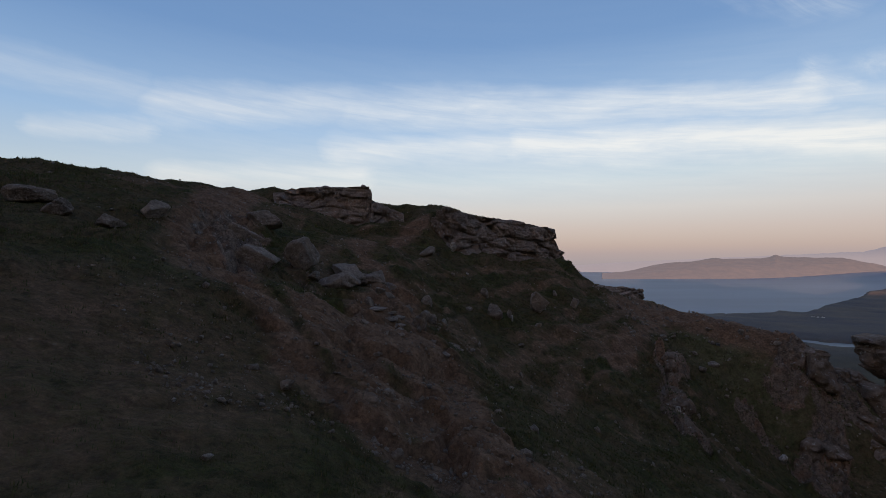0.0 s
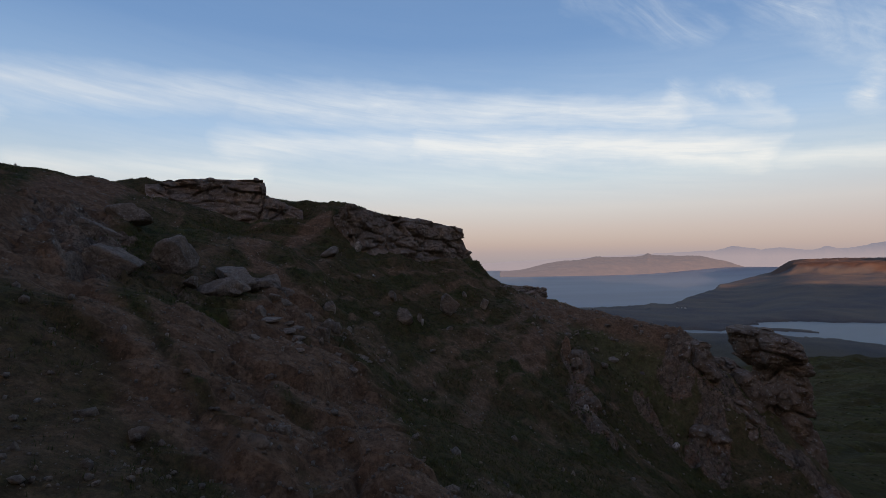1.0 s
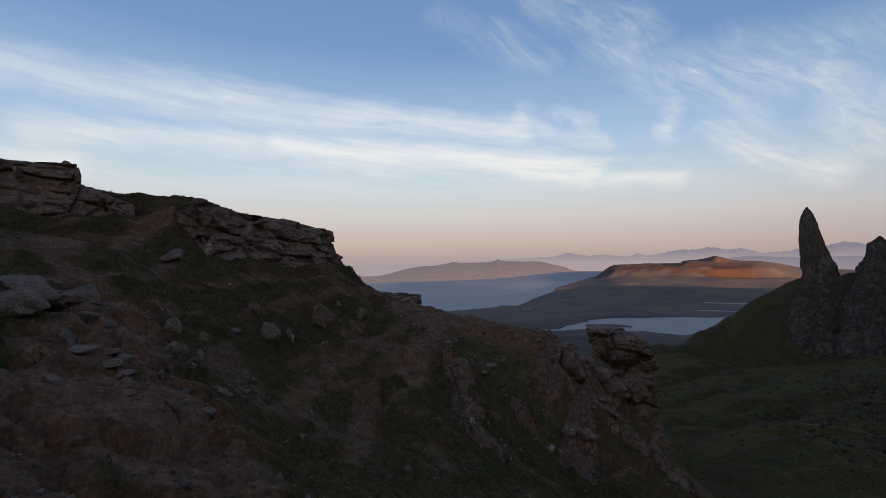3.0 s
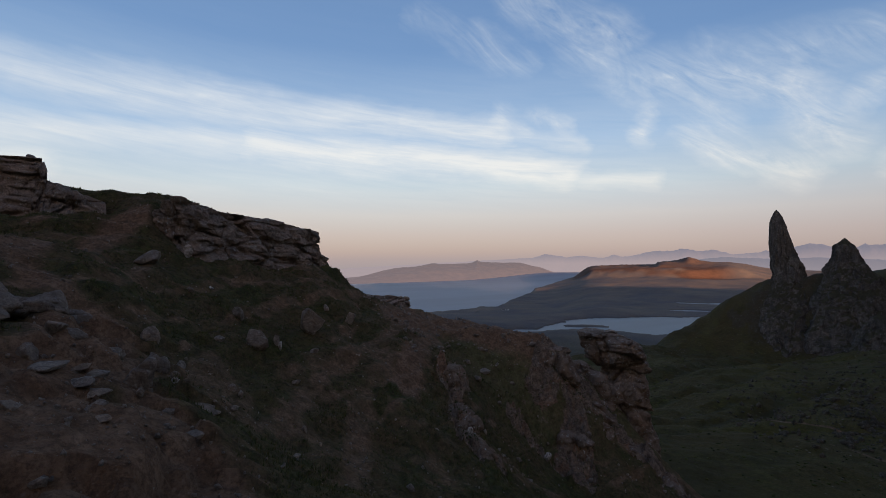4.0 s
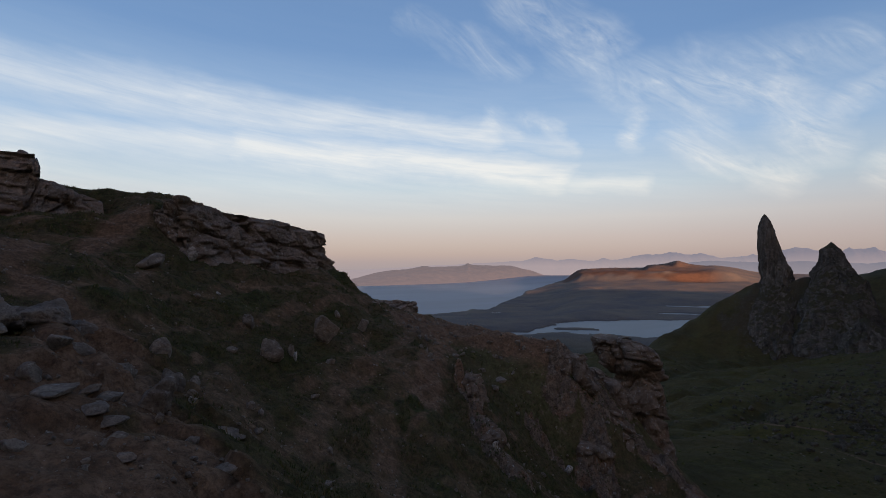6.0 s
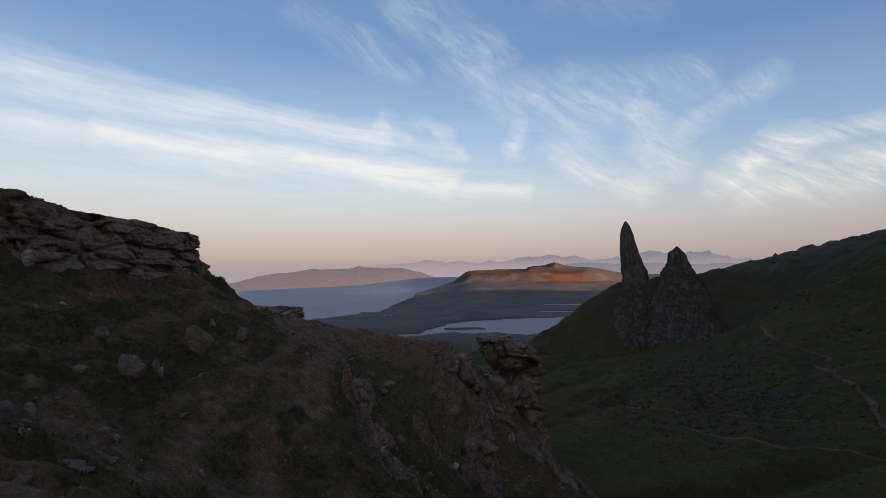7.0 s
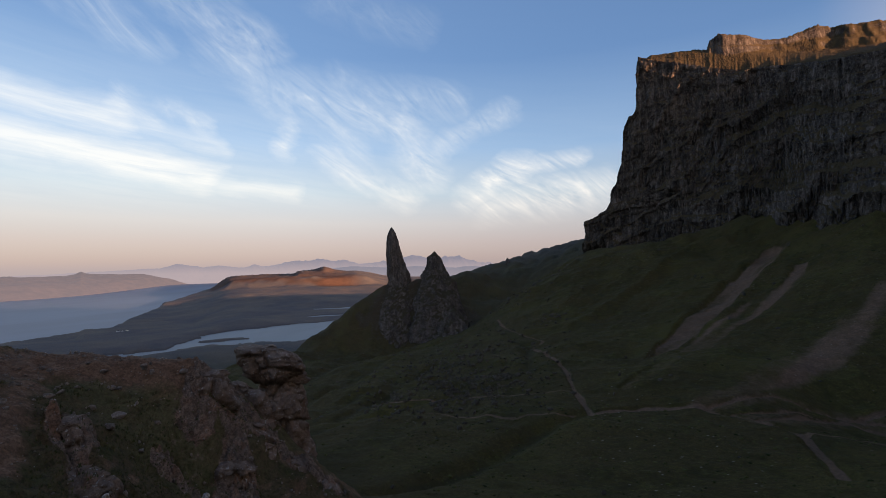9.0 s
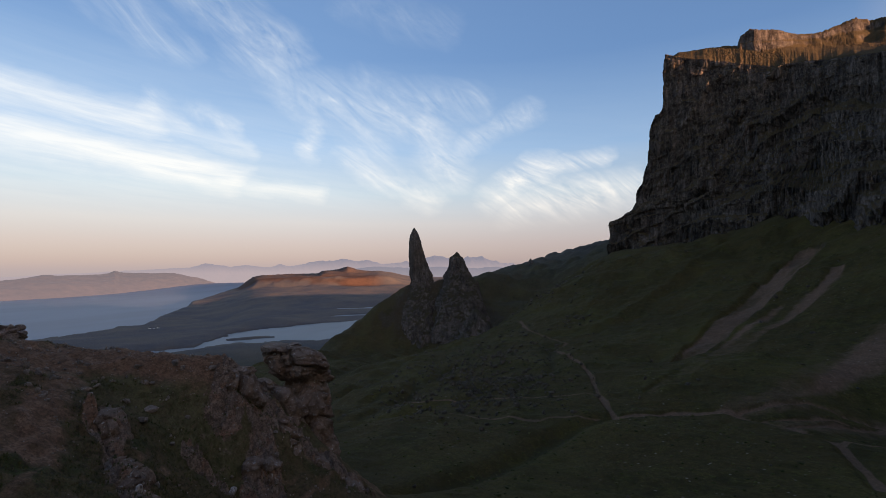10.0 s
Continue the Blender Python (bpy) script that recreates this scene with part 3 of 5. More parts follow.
TRACKS = [
    ([(-4.1, 8.7), (-3.3, 8.2), (-2.5, 7.3), (-2.0, 6.6), (-1.3, 6.0), (-0.5, 5.4), (0.6, 4.8), (2.0, 4.0)], 0.42),
    ([(-4.1, 8.7), (-4.9, 9.9), (-5.8, 12.4), (-7.5, 16.5), (-7.9, 20.0)], 0.85),
    ([(-2.3, 8.8), (-1.5, 7.5), (-0.6, 6.6), (0.3, 5.9), (1.2, 5.4), (2.4, 4.6)], 0.58),
    ([(-0.3, 9.6), (-0.6, 8.3), (0.1, 7.6), (0.5, 6.0)], 0.58),
    ([(0.3, 8.6), (-0.6, 11.0), (-1.0, 12.8), (-1.3, 13.6), (-2.1, 14.2), (-2.7, 15.0), (-2.1, 17.7), (-0.9, 20.2)], 0.42),
    ([(-3.6, 13.4), (-2.8, 15.2), (-2.0, 17.4)], 0.3), ([(-1.5, 12.9), (-1.2, 11.4), (-1.5, 10.2), (-1.3, 9.2), (-0.9, 8.4)], 0.62),
    ([(-1.7, 14.6), (1.4, 18.6), (4.4, 20.6), (7.0, 21.6)], 0.16),
    ([(-2.0, 12.6), (2.4, 18.0), (5.6, 20.4), (9.0, 22.8)], 0.16),
    ([(0.6, 11.4), (1.6, 12.2), (2.5, 13.9), (4.0, 15.7), (6.2, 17.7), (8.5, 20.2)], 0.3),
    ([(2.2, 10.5), (3.1, 12.4), (4.0, 14.3), (5.7, 16.1), (7.2, 17.1)], 0.28),
    ([(8.2, 20.2), (9.8, 20.6), (10.6, 19.9), (12.2, 18.8), (13.6, 18.4)], 1.2),
    ([(9.2, 22.2), (8.6, 20.8), (7.2, 19.2)], 0.5),
    ([(10.3, 22.6), (10.6, 20.6)], 0.5),
    ([(5.4, 15.0), (6.8, 17.0), (8.4, 18.8)], 0.4),
]
build_hillside()

# ---- the wide ground: valley, moor and ridges ----
SEA, LOCH = -165.0, -118.0
PATH_LOW = [(69, -24, -23.9), (89, -26.5, -25.6), (96, -21.6, -25.5), (103, -15.4, -26.1), (104, -5.9, -27.0), (97.4, 5.3, -27.3)]
PATH_UP = [(97.4, 5.3, -27.3), (114, 9.2, -28.0), (139, 13.2, -28.0), (170, 24, -29.0), (180, 27.5, -29.6), (190, 24, -28.6), (198, 28, -28.2), (222, 44, -28.4), (250, 54, -28.3)]
PATH_SIDE = [(114, 9.2, -28.0), (113, 22, -28.8), (111, 43, -30.4), (106, 60, -32.0)]
PATH_HIGH = [(103, -15.4, -26.1), (112, -24, -25.4), (124, -34, -23.5), (147, -57, -19.0), (175, -80, -9)]
PATH_RIGHT = [(96, -21.6, -25.5), (111, -41, -30.3), (104, -60, -29)]
BRAID_A = [(103, -15.4), (112, -30), (113, -48), (120, -70)]
BRAID_B = [(100, -19), (108, -35), (118, -52), (132, -66)]
BRAID_C = [(89, -26.5), (95, -36), (103, -52), (110, -75)]
SCREE = [(285, -86, 8.0), (229, -47, -12.0), (188, -22, -23.5), (149, -8, -26.7)]
CLIFF_FOOT = [(470, 45, 2), (419, 17, 0.0), (397, -37, 14.5), (360, -77, 23.0), (320, -95, 19), (267, -108, 18.5), (215, -128, 16), (150, -185, 18), (60, -250, 30)]
MOUND = [(366, 172, -15), (376, 152, -12), (380, 128, -13), (384, 108, -31), (400, 85, -30)]
MOUND_FRONT = [(315, 190, -56), (325, 172, -54), (333, 155, -54), (340, 136, -53), (346, 112, -49), (330, 86, -42), (290, 72, -34)]
APRON = [(279, 179, -61), (296, 149, -60), (308, 118, -54)]
APRON_NEAR = [(205, 130, -46), (240, 120, -49), (250, 95, -44)]
SPUR = [(250, 54, -28), (285, 52, -21), (317, 46, -13), (370, 30, -4), (405, 16, -1)]
BOWL = [(365, 74, -38), (405, 58, -30), (445, 70, -27)]
MOUND_LEFT = [(355, 184, -26), (347, 194, -33), (334, 204, -42), (320, 214, -54), (306, 226, -68), (296, 244, -84)]
MOUND_BACK = [(430, 120, -28), (405, 165, -45), (378, 196, -50), (365, 212, -70), (355, 245, -88), (330, 290, -105)]
FAR_RIDGE = [(440, 150, -22), (453, 129, -9), (507, 117, -3), (551, 100, 6), (560, 86, 3), (596, 67, 15), (639, 22, 32.5), (660, -20, 42)]
WEST_SIDE = [(280, 207, -60), (225, 172, -52), (138, 102, -42), (77, 49, -29), (53, 31, -25), (53, 16, -24), (59, 4, -25), (68, -9, -25)]
UNDER_BROW = [(24, 30, -13), (26, 18, -13), (24, 6, -14), (22, -12, -10), (10, -25, 2)]
LOWER = [(130, 180, -62), (70, 120, -44), (20, 70, -18)]
LOWEST = [(60, 300, -75), (170, 300, -88), (230, 280, -80), (270, 380, -108), (420, 300, -106)]
BEHIND = [(-30, 12, 3.5), (-60, 60, 2), (-150, 20, 20), (-120, 200, -20), (-20, -60, 22), (60, -120, 15), (150, -330, 130), (-60, -330, 150), (-300, -280, 150), (-420, -80, 90)]
valley = Relief([PATH_LOW, PATH_UP, PATH_SIDE, PATH_HIGH, PATH_RIGHT, SCREE, CLIFF_FOOT, MOUND, MOUND_FRONT, APRON, APRON_NEAR, SPUR, BOWL, MOUND_LEFT, MOUND_BACK, FAR_RIDGE, WEST_SIDE, UNDER_BROW, LOWER, LOWEST, BEHIND], 30.0, 0.00001)
MID = (-0.5, 4.0)
PATH_LEFT = [(98.6, 8.6), (91.6, 19.6), (93.3, 27.8), (96.3, 38.4)]
GULLIES = [
    ([(98, 8), (81, 17), (65, 22.5), (50, 29), (30, 36)], 1.6, 2.2), ([(112, 40), (104, 48), (92, 55), (75, 58), (48, 60)], 1.2, 2.6),
    ([(129, 72), (104, 71), (75, 62)], 1.2, 2.4), ([(149, 69), (120, 60), (96, 60)], 1.0, 2.2),
    ([(206, 96), (151, 88), (110, 92)], 2.2, 4.0), ([(167, 63), (127, 63), (90, 66)], 1.8, 3.2), ([(285, 140), (215, 128), (150, 118)], 2.6, 5.0), ([(190, 30), (160, 26), (136, 22)], 1.2, 2.5),
]
SCREE_UPPER = [(283, -83.5, 6), (256, -67, 7), (230, -51, 6.5), (189, -27.5, 5), (165, -17, 3.5), (150, -11, 2)]
SCREE_LOWER = [(240, -80, 3), (219, -70, 4), (202, -53, 5.5), (176, -33, 5.5), (150, -21, 5), (134, -14, 3.5), (115, -1.5, 1.5)]


def fan(x, y, line):
    """Distance from a tapering strip's middle line, as a share of its half width."""
    best = np.full(np.shape(x), 1e9)
    for (ax, ay, ar), (bx, by, br) in zip(line[:-1], line[1:]):
        dx, dy = bx - ax, by - ay
        t = np.clip(((x - ax) * dx + (y - ay) * dy) / (dx * dx + dy * dy), 0, 1)
        best = np.minimum(best, np.hypot(x - ax - t * dx, y - ay - t * dy) / (ar + (br - ar) * t))
    return best


def bearing_xy(az, d):
    return MID[0] + d * math.sin(radians(az)), MID[1] + d * math.cos(radians(az))


COAST_AZ, COAST_D = (0, 20, 28.3, 34.5, 37.4, 40, 43.3, 46, 50, 60, 75, 90), (950, 1100, 1235, 1410, 1450, 1850, 2650, 3200, 3900, 4600, 4850, 4900)
LOCH_LINE = [(36.2, 806, 5), (39.5, 797, 12), (42.5, 818, 20), (45.5, 868, 40), (49, 900, 80), (53, 930, 108), (57, 965, 112), (61, 1000, 100)]
LOCH_SMALL = [(57.6, 1222, 14), (61, 1235, 20)]
LOCH_FAR = [(58.0, 1425, 16), (62, 1435, 24)]


def water_body(x, y, line):
    """Signed distance to a loch: below 0 on the water."""
    best = np.full(np.shape(x), 1e9)
    for (az1, d1, r1), (az2, d2, r2) in zip(line[:-1], line[1:]):
        (ax, ay), (bx, by) = bearing_xy(az1, d1), bearing_xy(az2, d2)
        dx, dy = bx - ax, by - ay
        t = np.clip(((x - ax) * dx + (y - ay) * dy) / (dx * dx + dy * dy), 0, 1)
        best = np.minimum(best, np.hypot(x - ax - t * dx, y - ay - t * dy) - (r1 + (r2 - r1) * t))
    return best


def moor_height(x, y, az, d):
    rough = fractal(x * 0.004, y * 0.004, 2.0, 5)
    z = -112 - 5 * (1 - step(950, 1300, d)) + (5 + 2 * step(950, 1300, d) - 4 * step(2000, 2500, d)) * rough - 38 * step(950, 1350, d) * (1 - step(42, 50, az))
    z = z + 10 * step(1450, 1900, d)
    z = z - np.maximum(z + 116, 0) * step(52, 55.5, az) * (1 - step(66, 70, az)) * step(880, 1000, d) * (1 - step(1460, 1600, d))
    # the long flat-topped hill and its summit
    top = step(46.3, 48.2, az + 0.4 * vnoise(x * 0.01, y * 0.01)) * (1 - step(61.5, 67, az))
    z = z + top * (47 * step(2600, 2800, d + 120 * vnoise(x * 0.002, y * 0.002, 3)) + 5 * ridged(x * 0.003, y * 0.003, 5.1, 4) * step(1900, 2400, d) + 4 * ridged(x * 0.009, y * 0.009, 3.3, 4, 0.6) * step(2300, 2700, d))
    z = z + 24 * np.exp(-(((az - 58.6) / 3.0) ** 2)) * step(2750, 3200, d) + 28 * np.exp(-np.abs((az - 58.2) / 0.9) ** 1.5) * step(2900, 3150, d) + 16 * step(54.9, 55.3, az) * (1 - step(55.6, 58, az)) * step(2800, 2950, d) + 16 * step(59, 64, az) * step(2700, 3300, d)
    # lochs
    wet = np.minimum(np.minimum(water_body(x, y, LOCH_LINE), water_body(x, y, LOCH_SMALL)), water_body(x, y, LOCH_FAR)) + 15 * fractal(x * 0.020, y * 0.020, 7, 4)
    (px, py), (qx, qy) = bearing_xy(46.0, 880), bearing_xy(49.3, 884)
    spit = near_line(x, y, [(px, py), (qx, qy)]) - 12 + 5 * vnoise(x * 0.05, y * 0.05)
    wet = np.maximum(wet, -spit)
    z = np.where(wet < 90, np.minimum(z, LOCH + 1.5 + np.maximum(wet, 0) * 0.12), z)
    z = np.where(wet < 0, LOCH - 3, np.maximum(z, np.where(d < 1500, -138 + (LOCH + 139.2) * np.maximum(step(33.5, 35.4, az) * (1 - step(1110, 1230, d)), step(53, 55, az)), SEA)))
    # the coast
    edge = np.interp(az, COAST_AZ, COAST_D) * (1 + 0.02 * fractal(az * 0.9, d * 0.0 + 2.2, 0, 4))
    return np.where(d > edge, SEA - 12, z + (SEA - 4 - z) * step(0.985, 1.0, d / edge))


def wide_height(x, y):
    d = np.hypot(x - MID[0], y - MID[1])
    az = np.degrees(np.arctan2(x - MID[0], y - MID[1]))
    z = valley(x, y) + 0.9 * fractal(x * 0.03, y * 0.03, 4.4, 4) * step(20, 90, d) + 0.25 * fractal(x * 0.2, y * 0.2, 1.4, 3)
    z = z + 1.4 * (ridged(x * 0.018, y * 0.018, 6.4, 4) - 0.6) * step(60, 260, d) + 0.8 * ridged(x * 0.05, y * 0.05, 2.4, 3) * step(40, 120, d) + 2.6 * ridged(x * 0.03, y * 0.03, 3.4, 4) * step(270, 330, d) * (1 - step(440, 480, d)) 
    mid = (d > 430) & (d < 800)
    z[mid] += 3.0 * blocks(x[mid] * 0.05, y[mid] * 0.05, 0.5, 6, 0.3) * step(430, 520, d[mid]) * (1 - step(700, 800, d[mid]))
    # ribs and shallow gullies down the slopes, and two deeper water runs
    z = z + 1.5 * (ridged((0.98 * y - 0.18 * x) * 0.034, x * 0.006, 8.8, 3, 0.45) - 0.8) * step(95, 150, d) * (1 - step(330, 420, d)) * step(48, 85, y)
    z = z + 1.2 * ridged((0.5 * x + 0.87 * y) * 0.055, (0.87 * x - 0.5 * y) * 0.008, 2.8, 3, 0.5) * step(110, 160, d) * (1 - step(330, 420, d)) * (1 - step(10, 40, y))
    for line, deep, wide in GULLIES:
        z = z - deep * np.exp(-((near_line(x, y, line) / wide) ** 2)) * step(14, 30, d)
    # scree runs and worn paths lie below the turf, with a cut bank along the edge
    close = (d > 60) & (d < 340) & (az > 60)
    cut = np.zeros(np.shape(z))
    cx, cy = x[close], y[close]
    cut[close] = np.maximum(1.5 * (1 - step(0.85, 1.15, fan(cx, cy, SCREE_UPPER) + 0.1 * vnoise(cx * 0.15, cy * 0.15, 5))), 0.5 * (1 - step(0.7, 1.2, fan(cx, cy, SCREE_LOWER))))
    for line, half in ((PATH_LOW, 1.1), (PATH_UP, 0.7), (PATH_RIGHT, 0.8), (BRAID_A, 0.5), (BRAID_B, 0.5)):
        cut[close] = np.maximum(cut[close], 0.45 * (1 - step(half * 0.8, half * 1.5, near_line(cx, cy, line) + 0.3 * vnoise(cx * 0.3, cy * 0.3, 6))))
    z = z - cut
    far = moor_height(x, y, az, d)
    z = z + (far - z) * step(430, 720, d - 420 * step(68, 78, az))
    back = step(100, 125, np.abs(az)) * step(300, 420, d)
    z = z + back * (162 - 30 * (1 - step(128, 150, az)) - 60 * step(600, 1000, d) * (1 - step(125, 150, az)) - z) * (az > 0)
    return z - 3 * (1 - step(14, 26, d))


def build_wide_ground():
    az = np.radians(np.r_[np.arange(-180, 12, 1.2), np.arange(12, 122, 0.17), np.arange(122, 180, 1.2)])
    d = np.exp(np.r_[np.linspace(math.log(12), math.log(45), 50), np.linspace(math.log(45), math.log(450), 420)[1:], np.linspace(math.log(450), math.log(4950), 270)[1:]])
    a, r = np.meshgrid(az, d)
    x, y = MID[0] + r * np.sin(a), MID[1] + r * np.cos(a)
    z = wide_height(x, y)
    soil = np.zeros_like(x)
    wob = 0.8 * vnoise(x * 0.12, y * 0.12, 2) + 0.4 * vnoise(x * 0.4, y * 0.4, 3)
    for line, half in ((PATH_LOW[1:], 0.95), (PATH_LOW[:2], 0.6), (PATH_UP, 0.6), (PATH_SIDE, 0.5), (PATH_RIGHT, 0.8), (BRAID_A, 0.45), (BRAID_B, 0.45), (BRAID_C, 0.45)):
        soil = np.maximum(soil, 1 - step(half * 0.6, half * 1.4, near_line(x, y, line) + wob * min(half, 3) * 0.5))
    for line, half in ((PATH_HIGH, 4.5), (PATH_RIGHT, 5.0), (BRAID_A, 3.0)):
        soil = np.maximum(soil, 0.46 * (1 - step(half * 0.3, half * 1.3, near_line(x, y, line) + wob * 1.6)))
    streak = vnoise((0.55 * x + 0.84 * y) * 0.22, (0.84 * x - 0.55 * y) * 0.015, 4.0)
    soil = np.maximum(soil, (0.80 + 0.35 * streak) * (1 - step(0.75, 1.1, fan(x, y, SCREE_UPPER) + 0.12 * wob)))
    soil = np.maximum(soil, (0.62 + 0.4 * streak) * (1 - step(0.6, 1.15, fan(x, y, SCREE_LOWER) + 0.16 * wob)))
    soil = np.maximum(soil, (0.42 + 0.5 * streak) * (1 - step(0.5, 1.4, fan(x, y, [(180, -78, 9), (147, -55.6, 8), (134, -42, 6), (117, -28, 4), (107, -19, 2)]) + 0.2 * wob)))
    soil = np.maximum(soil, 0.8 * (1 - step(0.3, 0.8, near_line(x, y, PATH_LEFT) + 0.4 * wob)))
    # mask for the shade painted along each gully line
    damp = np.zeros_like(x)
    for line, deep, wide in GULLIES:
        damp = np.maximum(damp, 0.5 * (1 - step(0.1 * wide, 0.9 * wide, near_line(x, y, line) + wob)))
    deg = np.degrees(a)
    # where the far hill's sunlit strip is coloured in
    dry = 0.9 * step(2560, 2660, r + 160 * fractal(x * 0.004, y * 0.004, 9.0, 4)) * step(45.6, 46.6, deg) * (1 - step(59.5, 63.5, deg + 1.2 * vnoise(x * 0.003, y * 0.003, 1.0))) * (1 - 0.3 * step(2800, 2900, r))
    steep = np.hypot(np.gradient(z, axis=0) / np.gradient(r, axis=0), np.gradient(z, axis=1) / (r * np.gradient(a, axis=1)))
    stony = 0.75 * step(1.0, 1.5, steep) * (1 - step(430, 700, r))
    stony = np.maximum(stony, 0.62 * (1 - step(14, 48, near_line(x, y, [(352, 156), (360, 128), (352, 106)]) + 9 * fractal(x * 0.05, y * 0.05, 5.0, 3))))
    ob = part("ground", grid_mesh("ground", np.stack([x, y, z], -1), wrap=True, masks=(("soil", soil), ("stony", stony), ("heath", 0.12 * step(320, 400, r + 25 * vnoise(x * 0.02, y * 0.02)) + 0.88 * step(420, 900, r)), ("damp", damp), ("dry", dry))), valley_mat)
    return tagged(ob, "wide dark green moorland valley floor and lowland with worn footpaths", "ground", kind="structure")


build_wide_ground()


def swell(az, d):
    """The sound beyond the island, drawn in towards us."""
    return 52 * step(3300, 4950, d) * step(32, 44, az)


def disc(name, z, r0, r1, mat, label, bearings=(-5, 85)):
    a, r = np.meshgrid(np.radians(np.linspace(*bearings, 120)), np.linspace(r0, r1, 60))
    me = grid_mesh(name, np.stack([MID[0] + r * np.sin(a), MID[1] + r * np.cos(a), z + swell(np.degrees(a), r)], -1))
    return tagged(part(name, me, mat), label, "water", kind="structure")


disc("water", SEA, 900, 4980, sea_mat, "calm grey-blue sea sound between the moor and a long island")
disc("water", LOCH, 760, 1105, loch_mat, "pale still loch lying in dark lowland moor", (35.5, 66))
disc("water", LOCH, 1170, 1480, loch_mat, "small pale lochs beyond the main loch", (56, 66))


# ---- distant island and mountains ----
def plain_wall_material():
    m, n = material("white_harling")
    at = n.add("NewGeometry")
    finish(n, n.mix(n.ramp(n.noise(at, 0.8, 5, 0.6), (0.35, 0.0), (0.65, 1.0)), (0.70, 0.69, 0.66), (0.82, 0.81, 0.79)), 0.9)
    return m


def farmhouse(az, d, turn):
    """A low gabled house of two rooms, walls and roof."""
    x, y = bearing_xy(az, d)
    z = float(wide_height(np.array([x]), np.array([y]))[0])
    base = new("farmhouse")
    base.matrix_basis = pose(x, y, z - 0.3, 0, 0, turn)
    bm = bmesh.new()
    a, b, h, top = 2.4, 1.7, 1.7, 2.8
    rings = [[bm.verts.new((u, v, w)) for u, v, w in ((p, -b, 0), (p, b, 0), (p, b, h), (p, 0, top), (p, -b, h))] for p in (-a, a)]
    bm.faces.new(rings[0])
    bm.faces.new(rings[1][::-1])
    for k in (0, 1, 4):
        bm.faces.new((rings[0][k], rings[1][k], rings[1][(k + 1) % 5], rings[0][(k + 1) % 5]))
    me = bpy.data.meshes.new("wall")
    bm.to_mesh(me)
    part("wall", me, house_mat, base)
    bm.clear()
    for side in (-1, 1):
        low, ridge = Vector((0, side * (b + 0.15), h - 0.15)), Vector((0, 0, top + 0.02))
        q = [bm.verts.new(p + Vector((e, 0, t))) for t in (0.02, 0.24) for p, e in ((low, -a - 0.2), (low, a + 0.2), (ridge, a + 0.2), (ridge, -a - 0.2))]
        for f in ((0, 1, 2, 3), (7, 6, 5, 4), (0, 4, 5, 1), (1, 5, 6, 2), (2, 6, 7, 3), (3, 7, 4, 0)):
            bm.faces.new([q[k] for k in f])
    me = bpy.data.meshes.new("roof")
    bm.to_mesh(me)
    bm.free()
    part("roof", me, slate_mat, base)
    return tagged(base, "small white farmhouse with a slate roof on the moor", "house", "farmhouses by the sound")


def ridge_mesh(name, az_range, n_az, shore, deep, n_d, top_az, top_z, base, rough, freq, crest=0.72, jag=0.0, seed=0.0):
    """Land along the horizon: shore gives the near edge's distance by bearing, top_z its skyline as seen at about 4320 m."""
    a, f = np.meshgrid(np.linspace(*az_range, n_az), np.linspace(0, 1, n_d))
    near = np.interp(a, *shore)
    far = np.minimum(near + deep, 4930)
    r = near + (far - near) * f
    x, y = MID[0] + r * np.sin(np.radians(a)), MID[1] + r * np.cos(np.radians(a))
    top = np.interp(a, top_az, top_z)
    top = top + jag * (ridged(a * 0.55 + f * 0.8, f * 1.6 + seed, 4.0, 4, 0.55) - 0.5) * np.clip((top + 60) / 120, 0, 1)
    top = 2 + (top - 2) * (near + crest * (far - near)) / 4320
    shape = np.where(f < crest, np.sin(np.clip(f / crest, 0, 1) * math.pi / 2) ** 0.9, 1 - 0.6 * (f - crest) / (1 - crest))
    low = base + swell(a, r)
    z = low + (top - low) * shape
    z = z + rough * ridged(x * freq, y * freq, 1.7, 5) * np.clip((top - low) / 80, 0, 1) * step(0.0, 0.3, f)
    return grid_mesh(name, np.stack([x, y, z], -1))


ISLAND_AZ, ISLAND_Z = (19, 21, 23, 25.2, 29.5, 33.8, 34.5, 35.0, 35.4, 36.2, 40.2, 43, 46, 48, 52), (-168, -150, -118, -82, -44, -38, -32, -17, -30, -36, -38, -56, -92, -128, -172)
ISLAND_SHORE = (18.5, 25, 31, 35, 38.7, 42, 45.3, 52), (3200, 3400, 3600, 3850, 4150, 4400, 4550, 4650)
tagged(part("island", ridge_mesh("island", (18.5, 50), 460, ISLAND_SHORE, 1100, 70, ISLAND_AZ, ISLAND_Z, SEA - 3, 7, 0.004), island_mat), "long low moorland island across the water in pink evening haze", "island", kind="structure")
RANGE_AZ, RANGE_Z = (36, 40, 41.5, 43, 44, 45.5, 47, 49, 50.5, 52, 54.5, 57, 58, 60, 62.5, 66, 68.6, 71, 73.7, 76, 78.5, 84), (-14, 8, 10, 32, 26, 12, 22, 4, 26, 16, 50, 72, 84, 58, 38, 50, 92, 72, 90, 60, 14, -20)
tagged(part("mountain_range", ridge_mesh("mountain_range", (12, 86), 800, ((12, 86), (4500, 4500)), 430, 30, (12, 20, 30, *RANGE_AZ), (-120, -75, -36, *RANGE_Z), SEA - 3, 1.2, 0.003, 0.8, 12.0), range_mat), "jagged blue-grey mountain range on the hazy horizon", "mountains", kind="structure")
